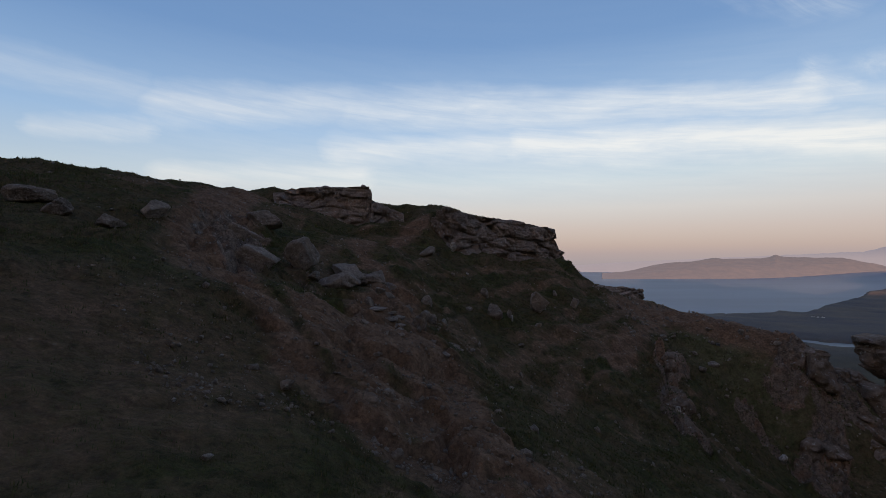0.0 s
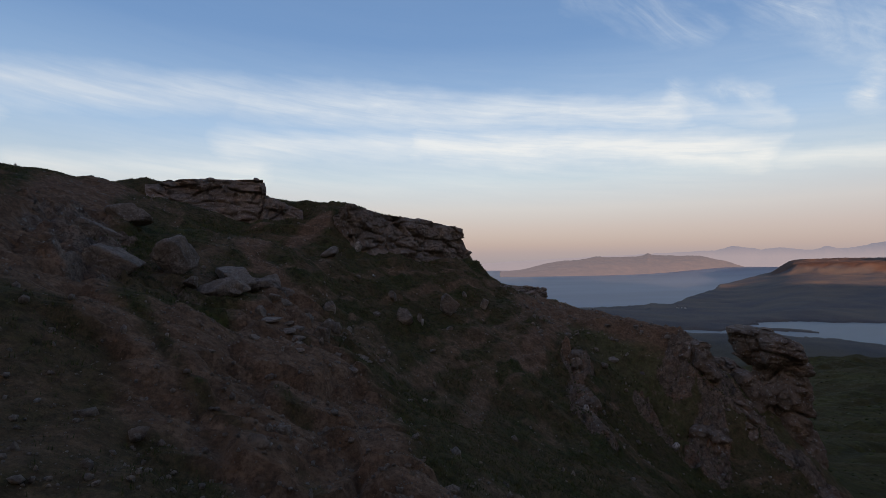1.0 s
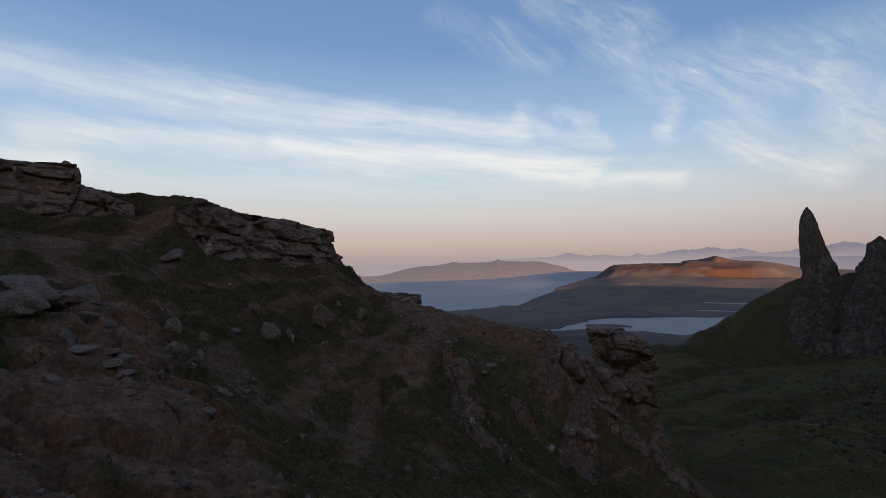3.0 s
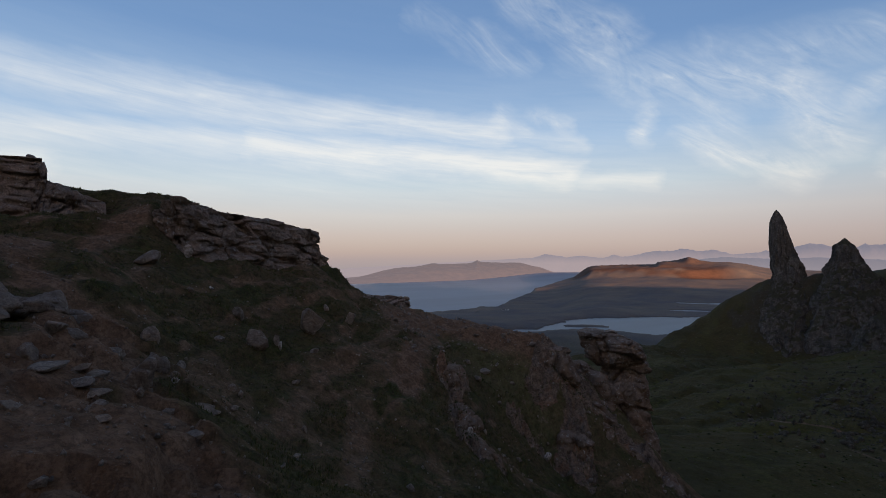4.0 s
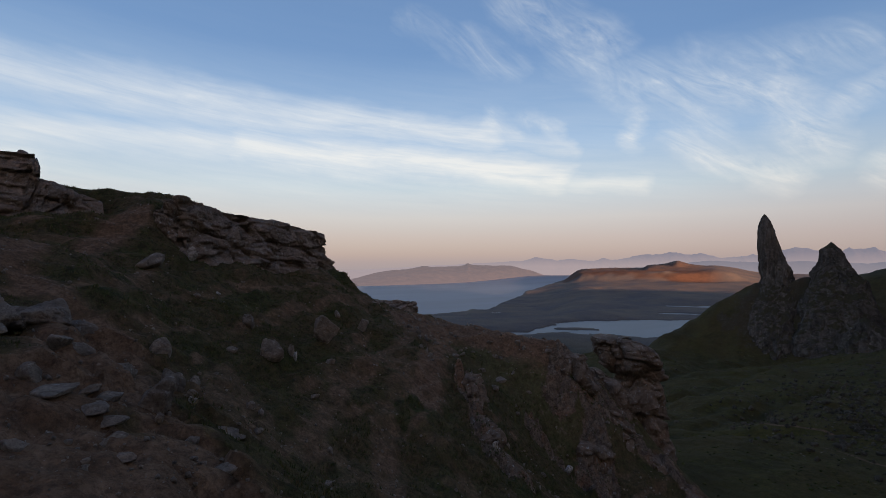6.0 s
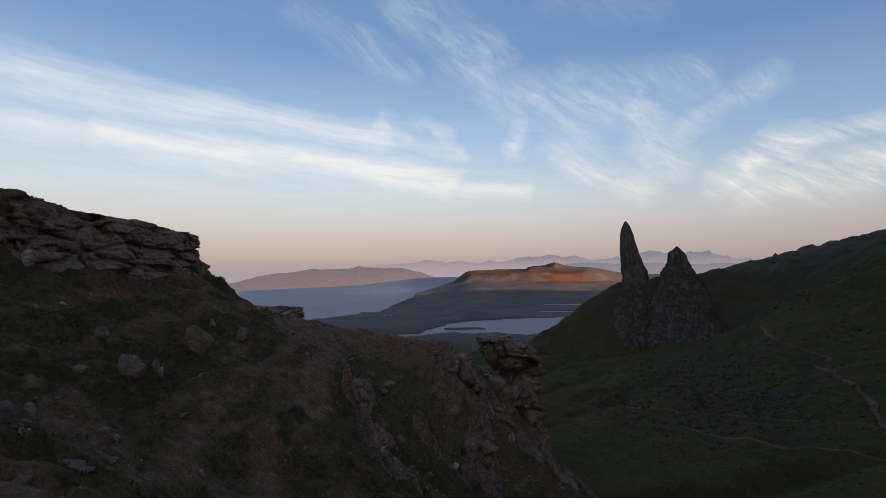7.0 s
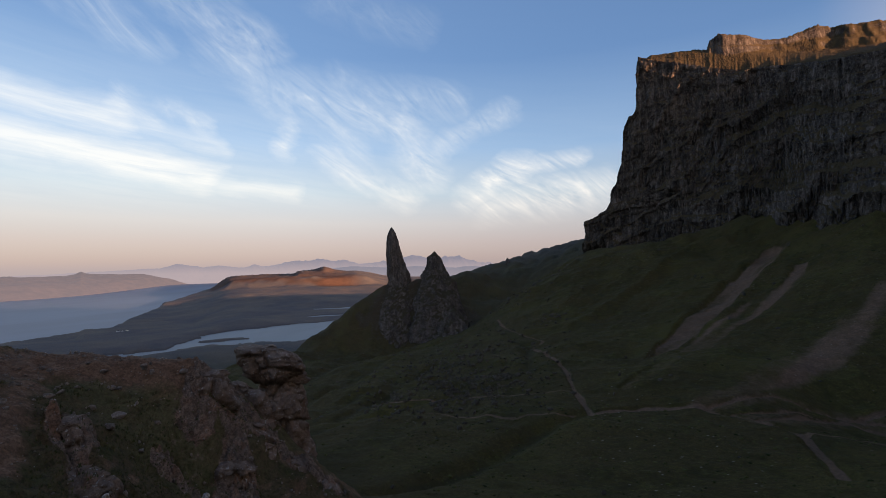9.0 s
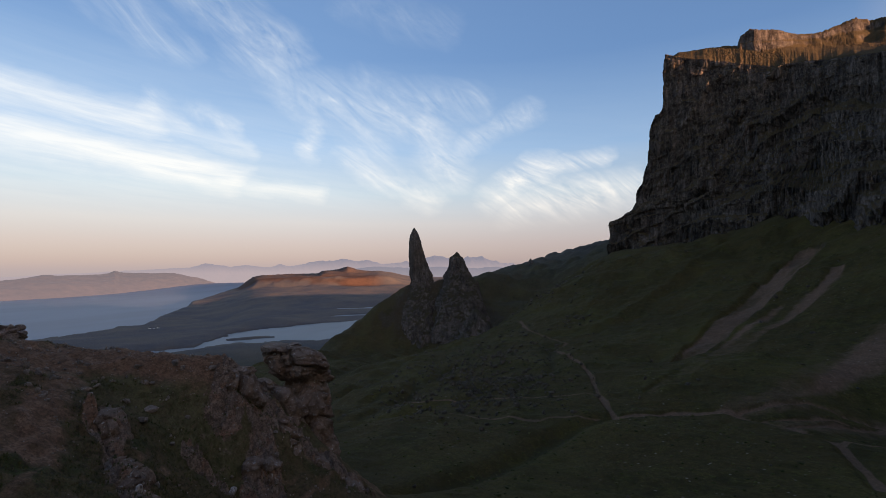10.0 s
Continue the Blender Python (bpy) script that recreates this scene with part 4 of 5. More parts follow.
HILLS_AZ, HILLS_Z = (50, 52, 54, 57, 60, 62, 65, 68, 72, 76, 80, 84), (-150, -110, -80, -30, -5, 8, -6, 4, -8, -4, -40, -90)
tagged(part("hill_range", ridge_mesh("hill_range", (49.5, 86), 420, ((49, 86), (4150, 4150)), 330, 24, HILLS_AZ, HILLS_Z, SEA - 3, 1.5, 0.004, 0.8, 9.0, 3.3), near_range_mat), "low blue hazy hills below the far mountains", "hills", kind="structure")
# three white farmhouses on the moor by the sound
house_mat = plain_wall_material()
slate_mat = rock_material("slate_roof", (0.06, 0.06, 0.07), (0.10, 0.10, 0.11), 0.8, 0.0)
for az, d, turn in ((38.0, 1135, 20), (38.35, 1140, 60), (38.75, 1132, 35)):
    farmhouse(az, d, turn)


# ---- the great cliff ----
CLIFF_BASE = [(560, 2, 0), (500, 8, -4), (450, 13, -8), (421, 14, -8), (397, -37, 10), (360, -77, 18), (320, -95, 14), (267, -108, 13), (215, -128, 10), (150, -185, 12), (60, -250, 20)]
CLIFF_TOP = [(560, -60, 165), (490, -45, 166), (430, -36, 168), (412, -33, 170), (402, -70, 154.5), (392, -103, 142.5), (378, -126, 137.5), (332, -143, 121), (285, -175, 115), (230, -275, 140), (120, -330, 150)]
PROFILE_S, PROFILE_H = (0, 0.09, 0.48, 0.62, 0.75, 0.84, 0.95, 1.0), (0, 0.23, 0.32, 0.40, 0.61, 0.70, 0.755, 1.0)


KNOLL_D = (430, 428, 428, 428, 436, 444, 458, 463, 471, 478, 492, 515, 515, 520, 520)
# the shelf behind the edge and the knolls on it, as they rise by bearing
SHELF_AZ, SHELF_EL = (95, 101.2, 101.9, 104.9, 108.2, 113.2, 118, 125, 150), (22.1, 21.84, 21.65, 20.9, 20.15, 18.96, 18.0, 15, 14)
KNOLL_AZ, KNOLL_EL = (95, 101.9, 102.2, 103, 104.9, 106, 108.2, 108.8, 109.9, 111.1, 113.3, 117, 118.5, 125, 150), (22.1, 21.65, 22.5, 22.95, 22.4, 21.8, 21.2, 21.08, 21.34, 21.58, 20.97, 20.3, 18.0, 15, 14)


def along(line, m):
    p = np.array(line, float)
    return np.stack([np.interp(m, np.arange(len(p)), p[:, k]) for k in range(3)], -1)


def build_cliff():
    u = np.r_[np.linspace(0, 2.6, 60), np.linspace(2.6, 8, 900)[1:], np.linspace(8, 10, 40)[1:]]
    # parameter up the face, even in arc length, then back over the plateau
    v = np.linspace(0, 1, 260)
    arc = np.r_[0, np.cumsum(np.hypot(np.diff(PROFILE_S) * 0.5, np.diff(PROFILE_H)))]
    s, h = np.interp(v, arc / arc[-1], PROFILE_S), np.interp(v, arc / arc[-1], PROFILE_H)
    b, t = along(CLIFF_BASE, u), along(CLIFF_TOP, u)
    um = np.broadcast_to(u[None, :] * 45, (len(v), len(u)))
    # short walls of rock with grassy ledges between them
    bend = 0.9 * fractal(um * 0.012, h[:, None] * 2, 1.0, 3) - 0.85 * (u[None, :] - 3)
    lift = h[:, None] * 5.2 + bend
    frac = lift - np.floor(lift)
    grade = (np.floor(lift) + step(0.42, 1.0, frac) - bend) / 5.2
    wall = 1 - step(0.38, 0.55, frac)
    lintel = step(0.40, 0.48, frac) * (1 - step(0.5, 0.62, frac))
    bold = np.clip(0.72 + 0.45 * fractal(um * 0.02, h[:, None] * 5, 6.0, 3), 0.25, 0.97)
    s = np.interp(bold * grade + (1 - bold) * h[:, None], PROFILE_H, PROFILE_S)
    x = b[None, :, 0] + (t - b)[None, :, 0] * s
    y = b[None, :, 1] + (t - b)[None, :, 1] * s
    z = b[None, :, 2] + (t - b)[None, :, 2] * h[:, None]
    out = np.array([-0.93, 0.37])
    columns = ridged(um * 0.16, z * 0.015, 2.0, 4, 0.55)
    lumps = fractal(um * 0.05, z * 0.03, 8.0, 4)
    ledges = ridged(um * 0.01, z * 0.075 + 0.3 * lumps, 3.0, 3)
    fade = np.clip(np.minimum(v * 14, 1), 0, 1)[:, None] * (1 - 0.6 * (v > 0.985))[:, None]
    tier = (0.15 + 0.85 * wall * step(-0.5, 0.3, fractal(um * 0.03, z * 0.04, 12.0, 3))) * (1 - 0.75 * step(0.78, 0.9, h))[:, None]
    push = (1.0 * columns * tier + 0.8 * fractal(um * 0.3, z * 0.25, 7.0, 4) + 5.0 * lumps * (1 - 0.75 * step(0.7, 0.92, h))[:, None] + 1.0 * ledges + 1.3 * lintel + tier * (2.6 * blocks(um * 0.2, z * 0.06, 1.5, 3) + 1.3 * blocks(um * 0.5, z * 0.16, 2.5, 4)) + 0.7 * blocks(um * 0.35, z * 0.3, 4.5, 5, 0.2)) * fade
    x, y = x + out[0] * push, y + out[1] * push
    z = z + 1.4 * fractal(um * 0.09, v[:, None] * 40, 5.0, 3) * fade
    # the plateau behind the edge, with a second low scarp
    back = np.r_[np.linspace(0.01, 0.75, 90), np.linspace(0.77, 1.5, 16)]
    low = step(2.95, 3.3, u)[None, :]
    px, py = x[-1] - MID[0], y[-1] - MID[1]
    bearing, away = np.degrees(np.arctan2(px, py)), np.hypot(px, py)
    wall_at = np.maximum(np.interp(bearing, KNOLL_AZ, KNOLL_D), away + 22)
    reach = away[None, :] + (wall_at - away)[None, :] * back[:, None] / 0.6
    bx, by = MID[0] + reach * (px / away)[None, :], MID[1] + reach * (py / away)[None, :]
    edge = back[:, None] + 0.03 * vnoise(um[:1] * 0.09, 1.0) + 0.02 * fractal(bx * 0.08, by * 0.08, 3, 3)
    shelf = np.maximum(2 + wall_at * np.tan(np.radians(np.interp(bearing, SHELF_AZ, SHELF_EL))), z[-1] + 1)
    knolls = np.maximum(2 + wall_at * np.tan(np.radians(np.interp(bearing, KNOLL_AZ, KNOLL_EL))) - shelf, 0)
    rise = (shelf - z[-1])[None, :] * np.clip(back[:, None] / 0.58, 0, 1) ** 0.9 + knolls[None, :] * (0.4 * step(0.48, 0.56, edge) + 0.6 * step(0.56, 0.6, edge)) - 30 * step(0.75, 1.2, edge)
    strewn = step(0.0, 0.5, fractal(bx * 0.05, by * 0.05, 6.0, 3) + 0.25 - np.abs(back[:, None] - 0.3))
    rubble = step(0.0, 0.06, back)[:, None] * (0.35 * blocks(bx * 0.14, by * 0.14, 0.5, 9) + (0.15 + 0.6 * strewn) * blocks(bx * 0.5, by * 0.5, 0.5, 10) - 0.3)
    bz = z[-1] + rise * low + 5 * back[:, None] * (1 - low) + 1.0 * fractal(bx * 0.06, by * 0.06, 2, 3) + rubble
    co = np.stack([np.r_[x, bx], np.r_[y, by], np.r_[z, bz]], -1)
    ob = part("cliff", grid_mesh("cliff", co), cliff_mat)
    return tagged(ob, "towering dark basalt cliff in stepped tiers above a grassy slope", "cliff", kind="structure")


build_cliff()


# ---- rock pinnacles ----
def pinnacle_form(rings, n_ring, n_z, seed, rough):
    """rings: z, centre x, centre y, half width across the valley view, half depth."""
    r = np.array(rings, float)
    v = np.linspace(0, 1, n_z)
    zz = r[0, 0] + (r[-1, 0] - r[0, 0]) * v
    cols = [np.interp(zz, r[:, 0], r[:, k]) for k in range(1, 5)]
    a = np.linspace(0, 2 * math.pi, n_ring, endpoint=False)
    ca, sa = np.cos(a), np.sin(a)
    sq = (np.abs(ca) ** 3 + np.abs(sa) ** 3) ** (-1 / 3)
    side, deep = cols[2][:, None] * (ca * sq)[None], cols[3][:, None] * (sa * sq)[None]
    # across = (0.41, -0.91), away = (0.91, 0.41) as seen over the valley
    ex, ey = (0.41, -0.91), (0.91, 0.41)
    x = cols[0][:, None] + side * ex[0] + deep * ey[0]
    y = cols[1][:, None] + side * ex[1] + deep * ey[1]
    z = np.repeat(zz[:, None], n_ring, 1)
    k = rough * np.minimum(1, cols[2] / 8)[:, None]
    # upright ribs and clefts, with a few level breaks
    push = k * (1.7 * (ridged(x * 0.10 + seed, y * 0.10, z * 0.022, 4, 0.55) - 0.4) + 0.5 * fractal(x * 0.14, y * 0.14 + seed, z * 0.09, 4) + 1.3 * blocks(x * 0.24, y * 0.24, z * 0.035, int(seed), 0.08) + 0.7 * blocks(x * 0.55, y * 0.55, z * 0.12, int(seed) + 2, 0.08))
    x, y = x + push * (ca[None] * ex[0] + sa[None] * ey[0]), y + push * (ca[None] * ex[1] + sa[None] * ey[1])
    return np.stack([x, y, z], -1)


OLD_STACK = [(-90, 334, 148, 18, 16), (-58, 343, 152, 14, 16), (-40, 353, 157, 14, 16), (-24, 363, 160, 12.5, 14), (-14, 371, 161.3, 10, 11), (-9.6, 371.8, 161.8, 8.3, 10), (-4.9, 371.8, 162.5, 8.6, 9.5), (4.6, 371, 164.5, 7.0, 8), (14.1, 370.4, 166.1, 5.6, 6.5), (24, 369.9, 167.4, 4.4, 5), (29.5, 369.8, 167.7, 3.2, 3.6), (33.5, 369.8, 167.9, 1.5, 2), (35.5, 369.8, 167.9, 0.2, 0.2)]
BROAD_STACK = [(-90, 350, 122, 26, 20), (-52, 357, 124, 24, 20), (-30, 367, 127, 20, 18), (-11.5, 377.5, 129.6, 14, 13), (-4.4, 378.2, 131.4, 9.4, 9.5), (0.4, 378.3, 132.2, 6.9, 8), (6, 378.3, 132.4, 6.0, 6), (10, 378.3, 132.4, 5.0, 5), (11.6, 378.3, 132.6, 3.0, 3.5), (14.6, 378.3, 132.6, 0.3, 0.3)]
LOW_STACK = [(-75, 336, 103, 18, 12), (-52, 337, 103.5, 14.5, 10), (-42, 338, 104, 10, 8), (-35, 339, 104.3, 6, 5.5), (-31, 339, 104.5, 2.5, 3), (-29, 339, 104.5, 0.3, 0.3)]
RIDGE_TOOTH = [(-12, 551, 100, 9, 8), (0, 551, 100, 6, 6), (5, 551, 100.5, 3.2, 4), (9.5, 551, 101, 1.4, 2), (11, 551, 101, 0.05, 0.05)]
RIDGE_KNOB = [(-26, 546, 90, 10, 8), (-12, 546, 90, 8, 6), (-2, 546, 90.5, 5.5, 5), (4, 546, 91, 3.5, 3), (7, 546, 91.5, 0.3, 0.3)]


def pinnacle(label, rings, n_ring, n_z, seed, rough, waist=None):
    """A rock tower; one with a waist is a spire that stands on a ribbed buttress."""
    co = pinnacle_form(rings, n_ring, n_z, seed, rough)
    if waist is None:
        return tagged(part("pinnacle", grid_mesh("pinnacle", co, wrap=True), pinnacle_mat), label, "pinnacle")
    base = new("pinnacle")
    base.location = rings[0][1], rings[0][2], rings[0][0]
    cut = int(np.argmax(co[:, 0, 2] > waist))
    for name, rows in (("buttress", co[: cut + 1]), ("spire", co[cut:])):
        part(name, grid_mesh(name, rows - np.array(base.location), wrap=True), pinnacle_mat, base)
    return tagged(base, label, "pinnacle")


pinnacle("tall tapering needle of dark basalt on a rocky mound", OLD_STACK, 200, 200, 1.0, 0.75, -9.6)
pinnacle("shorter broad-shouldered pinnacle of dark basalt", BROAD_STACK, 200, 170, 5.0, 0.95, -8.0)
pinnacle("low rocky buttress at the foot of the pinnacles", LOW_STACK, 110, 90, 9.0, 1.0)
pinnacle("small sharp rock tooth on a distant ridge", RIDGE_TOOTH, 60, 50, 12.0, 0.8)
pinnacle("rounded rock knob on a distant ridge", RIDGE_KNOB, 60, 50, 15.0, 0.8)


# ---- loose rocks, boulders and crags on the near hillside ----
def rock_mesh(name, seed, cuts, subdiv, rough=0.05):
    """An angular stone about 2 across: a ball cut by many planes."""
    rng = np.random.default_rng(seed)
    bm = bmesh.new()
    bmesh.ops.create_icosphere(bm, subdivisions=subdiv, radius=1.0)
    v = np.array([p.co for p in bm.verts])
    planes = rng.normal(size=(cuts, 3))
    planes /= np.linalg.norm(planes, axis=1)[:, None]
    depth = rng.uniform(0.42, 0.74, cuts)
    dots = v @ planes.T
    r = np.min(np.where(dots > 0.08, depth / np.maximum(dots, 0.08), 9.0), axis=1)
    r = np.minimum(r, 1.0)
    k = seed * 3.7
    r = r * (1 + rough * fractal(v[:, 0] * 2.2 + k, v[:, 1] * 2.2, v[:, 2] * 2.2, 4) + 0.5 * rough * ridged(v[:, 0] * 3 + k, v[:, 1] * 3, v[:, 2] * 6, 3))
    for p, co in zip(bm.verts, v * r[:, None]):
        p.co = co
    for f in bm.faces:
        f.smooth = True
    me = bpy.data.meshes.new(name)
    bm.to_mesh(me)
    bm.free()
    return me


BIG_ROCKS = [rock_mesh("boulder", 11 + k, 18, 5, 0.065) for k in range(6)]
MID_ROCKS = [rock_mesh("rock", 31 + k, 11, 4, 0.04) for k in range(8)]
SMALL_ROCKS = [rock_mesh("stone", 61 + k, 10, 4, 0.05) for k in range(8)]
for me in BIG_ROCKS + SMALL_ROCKS:
    me.materials.append(boulder_mat)
for me in MID_ROCKS:
    me.materials.append(crag_mat)


def hill_at(x, y):
    return float(hill_height(np.array([x]), np.array([y]))[0])


def set_rock(name, me, at, size, turn=0.0, tilt=0.0, parent=None):
    ob = new(name, me)
    base = parent.location if parent else Vector()
    ob.matrix_basis = Matrix.LocRotScale(Vector(at) - base, Euler((radians(tilt), radians(tilt * 0.6), radians(turn))), Vector(size) * 0.5)
    if parent:
        ob.parent = parent
    return ob


# x, y, width, height, turn, tilt
BOULDERS = [
    (-4.05, 10.4, 1.25, 0.6, 20, 12), (-3.35, 11.5, 0.95, 0.85, 60, -8), (-2.35, 11.3, 1.0, 0.6, 15, 6), (-2.5, 12.4, 1.1, 0.75, 100, 9),
    (-1.8, 12.7, 0.8, 0.55, 140, 14), (-3.0, 11.1, 0.42, 0.34, 75, 0), (-4.9, 11.6, 1.3, 0.7, 40, 10), (-5.2, 13.9, 1.2, 0.6, 10, -6),
    (-6.8, 8.45, 0.5, 0.5, 0, 20), (-5.9, 9.75, 0.55, 0.55, 50, -15), (-6.1, 8.7, 0.6, 0.3, 20, 5), (-7.5, 8.8, 0.9, 0.45, 0, 8),
    (3.3, 16.65, 0.85, 0.75, 30, 10), (-0.5, 11.15, 0.4, 0.5, 85, 12),
]
for k, (x, y, w, h, turn, tilt) in enumerate(BOULDERS):
    ob = set_rock("boulder", BIG_ROCKS[k % 6], (x, y, hill_at(x, y) + 0.26 * h), (1.2 * w, w * 1.0, 1.2 * h), turn, tilt)
    tagged(ob, "weathered grey boulder half sunk in worn turf", "boulder", "boulders beside the path")

STONES = [
    (9.4, 19.6, 0.22, 0.12), (10.6, 19.0, 0.3, 0.16), (11.6, 18.6, 0.25, 0.18), (8.9, 18.4, 0.2, 0.12), (10.0, 17.6, 0.35, 0.25), (9.2, 16.9, 0.3, 0.22), (12.6, 17.9, 0.3, 0.2),
    (-1.15, 12.1, 0.32, 0.2), (-0.92, 11.8, 0.40, 0.2), (-1.54, 11.8, 0.28, 0.2), (-1.74, 10.9, 0.2, 0.2), (-0.93, 9.65, 0.27, 0.2), (0.04, 9.75, 0.2, 0.13),
    (-0.36, 12.25, 0.22, 0.42), (-0.09, 12.1, 0.15, 0.15), (1.65, 15.05, 0.45, 0.5), (2.15, 15.4, 0.2, 0.32), (5.05, 18.2, 0.42, 0.5), (-0.49, 13.35, 0.22, 0.3),
    (-0.56, 17.7, 0.58, 0.4), (0.82, 14.8, 0.2, 0.18), (1.47, 16.7, 0.3, 0.45), (8.26, 17.9, 0.25, 0.16), (-0.9, 5.9, 0.19, 0.13), (0.43, 5.65, 0.18, 0.11),
    (-1.68, 3.4, 0.1, 0.06), (0.14, 7.8, 0.1, 0.08), (-1.24, 11.05, 0.34, 0.12), (1.6, 11.15, 0.12, 0.08),
]
STEP_STONES = [
    (-2.1, 12.7, 0.7, 0.5), (-1.55, 13.0, 0.6, 0.4), (-1.35, 11.9, 0.25, 0.15), (-0.95, 12.2, 0.4, 0.14), (-0.6, 11.2, 0.45, 0.4), (-0.35, 12.4, 0.3, 0.3), (0.0, 13.0, 0.22, 0.2), (-1.0, 11.0, 0.25, 0.14),
    (-1.1, 10.3, 0.35, 0.14), (-0.95, 10.25, 0.25, 0.08), (0.3, 11.3, 0.4, 0.1), (2.0, 12.3, 0.16, 0.16), (3.1, 15.6, 0.25, 0.2), (-0.5, 13.3, 0.3, 0.35), (4.4, 18.7, 0.2, 0.25), (-1.4, 10.4, 0.4, 0.1),
    (-0.8, 9.1, 0.18, 0.1), (0.7, 11.5, 0.14, 0.08), (-1.5, 9.1, 0.16, 0.1), (-1.7, 10.9, 0.3, 0.28), (2.3, 14.2, 0.2, 0.1), (0.8, 12.8, 0.16, 0.14),
]
for k, (x, y, w, h) in enumerate(STONES + STEP_STONES):
    ob = set_rock("stone", SMALL_ROCKS[k % 8], (x, y, hill_at(x, y) + (0.24 if k < len(STONES) else 0.1) * h), (1.3 * w, w * 1.05, 1.3 * h), 47 * k, 7 * (k % 4))
    tagged(ob, "pale grey angular stone lying in worn earth", "stone", "stones on the hillside")


def courses(u, z, beds, joints, seed):
    """Bedded rock split by upright joints: how far each block stands out (-1 to 1), and its closeness to a joint or bed (0 to 1)."""
    zz = z * beds + 0.35 * vnoise(u * 0.6, seed) + 0.12 * vnoise(u * 3.0, z * 2.0, seed)
    bed = np.floor(zz).astype(np.int64)
    uu = u * joints * (0.75 + 0.35 * lattice(bed, bed * 0 + seed, bed * 0)) + 7 * lattice(bed, bed * 0 + 3, bed * 0 + seed) + 0.15 * vnoise(u * 3, z * 4, seed + 1)
    col = np.floor(uu).astype(np.int64)
    gap = np.minimum(np.minimum(zz - bed, 1 - (zz - bed)) / beds, np.minimum(uu - col, 1 - (uu - col)) / joints)
    return lattice(bed, col, bed * 0 + seed), 1 - step(0.0, 0.05, gap)


def crag_mesh(name, foot, crest, back, seed):
    """A layered rock face from its foot line up to its crest line, with a cap that runs back into the hill."""
    foot, crest = np.array(foot, float), np.array(crest, float)
    length = np.linalg.norm(np.diff(foot, axis=0), axis=1).sum()
    n_u, n_v = int(length / 0.045) + 2, 76
    m = np.linspace(0, len(foot) - 1, n_u)
    f, c = along(foot, m), along(crest, m)
    d = np.gradient(f[:, :2], axis=0)
    d /= np.linalg.norm(d, axis=1)[:, None]
    out = np.stack([d[:, 1], -d[:, 0]], -1)
    v = np.linspace(-0.12, 1, n_v)[:, None]
    u = (m / m[-1] * length)[None, :]
    z = f[None, :, 2] + (c - f)[None, :, 2] * v
    layer = z * 2.3 + 0.5 * vnoise(u * 0.7, seed) + 0.25 * vnoise(u * 2.3, z * 2, seed)
    frac = layer - np.floor(layer)
    setback = (np.floor(layer) + step(0.72, 1.0, frac)) / 2.3
    s = np.clip((setback - f[None, :, 2]) / np.maximum((c - f)[None, :, 2], 0.2), -0.2, 1.1) * 0.22 + 0.78 * v
    x = f[None, :, 0] + (c - f)[None, :, 0] * s
    y = f[None, :, 1] + (c - f)[None, :, 1] * s
    big, big_gap = courses(u, z, 1.5, 0.85, seed)
    small, small_gap = courses(u, z, 3.9, 2.1, seed + 9)
    push = 0.20 * fractal(u * 0.5, z * 0.4, seed + 2, 3) + 0.15 * big - 0.07 * big_gap + 0.06 * small - 0.03 * small_gap + 0.10 * fractal(u * 1.8, z * 2.2, seed + 5, 5, 0.6) + 0.16 * blocks(u * 0.8 + seed, z * 0.4, z * 0.9, seed + 3, 0.06)
    push = push * np.minimum(1, (u + 0.05) / 0.3) * np.minimum(1, (length - u + 0.05) / 0.5)
    x, y = x + out[None, :, 0] * push, y + out[None, :, 1] * push
    k = np.linspace(0.05, 1, 14)[:, None]
    bx = x[-1] - out[None, :, 0] * back * k
    by = y[-1] - out[None, :, 1] * back * k
    bz = z[-1] + 0.06 * fractal(bx * 1.5, by * 1.5, seed, 3) - 0.9 * back * 0.5 * k**2
    return grid_mesh(name, np.stack([np.r_[x, bx], np.r_[y, by], np.r_[z, bz]], -1))


def crag(label, foot, crest, back, seed, blocks):
    """A rock outcrop: its bedded face and the loose blocks that stand proud of it."""
    base = new("rock_outcrop")
    base.location = foot[0]
    me = crag_mesh("face", foot, crest, back, seed)
    me.transform(Matrix.Translation(-base.location))
    part("face", me, crag_mat, base)
    rng = random.Random(seed)
    for k in range(blocks):
        m, h = rng.uniform(0.2, len(foot) - 1.2), rng.choice((0.12, 0.3, 0.5, 0.68, 0.85, 0.96)) + rng.uniform(-0.05, 0.05)
        f, c = along(foot, np.array([m]))[0], along(crest, np.array([m]))[0]
        p = f + (c - f) * h
        w = rng.uniform(0.25, 0.5)
        set_rock("rock", MID_ROCKS[k % 8], p, (0.85 * w, 0.6 * w, rng.uniform(0.25, 0.5)), rng.uniform(-35, 35), rng.uniform(-22, 22), base)
    return tagged(base, label, "rock outcrop")


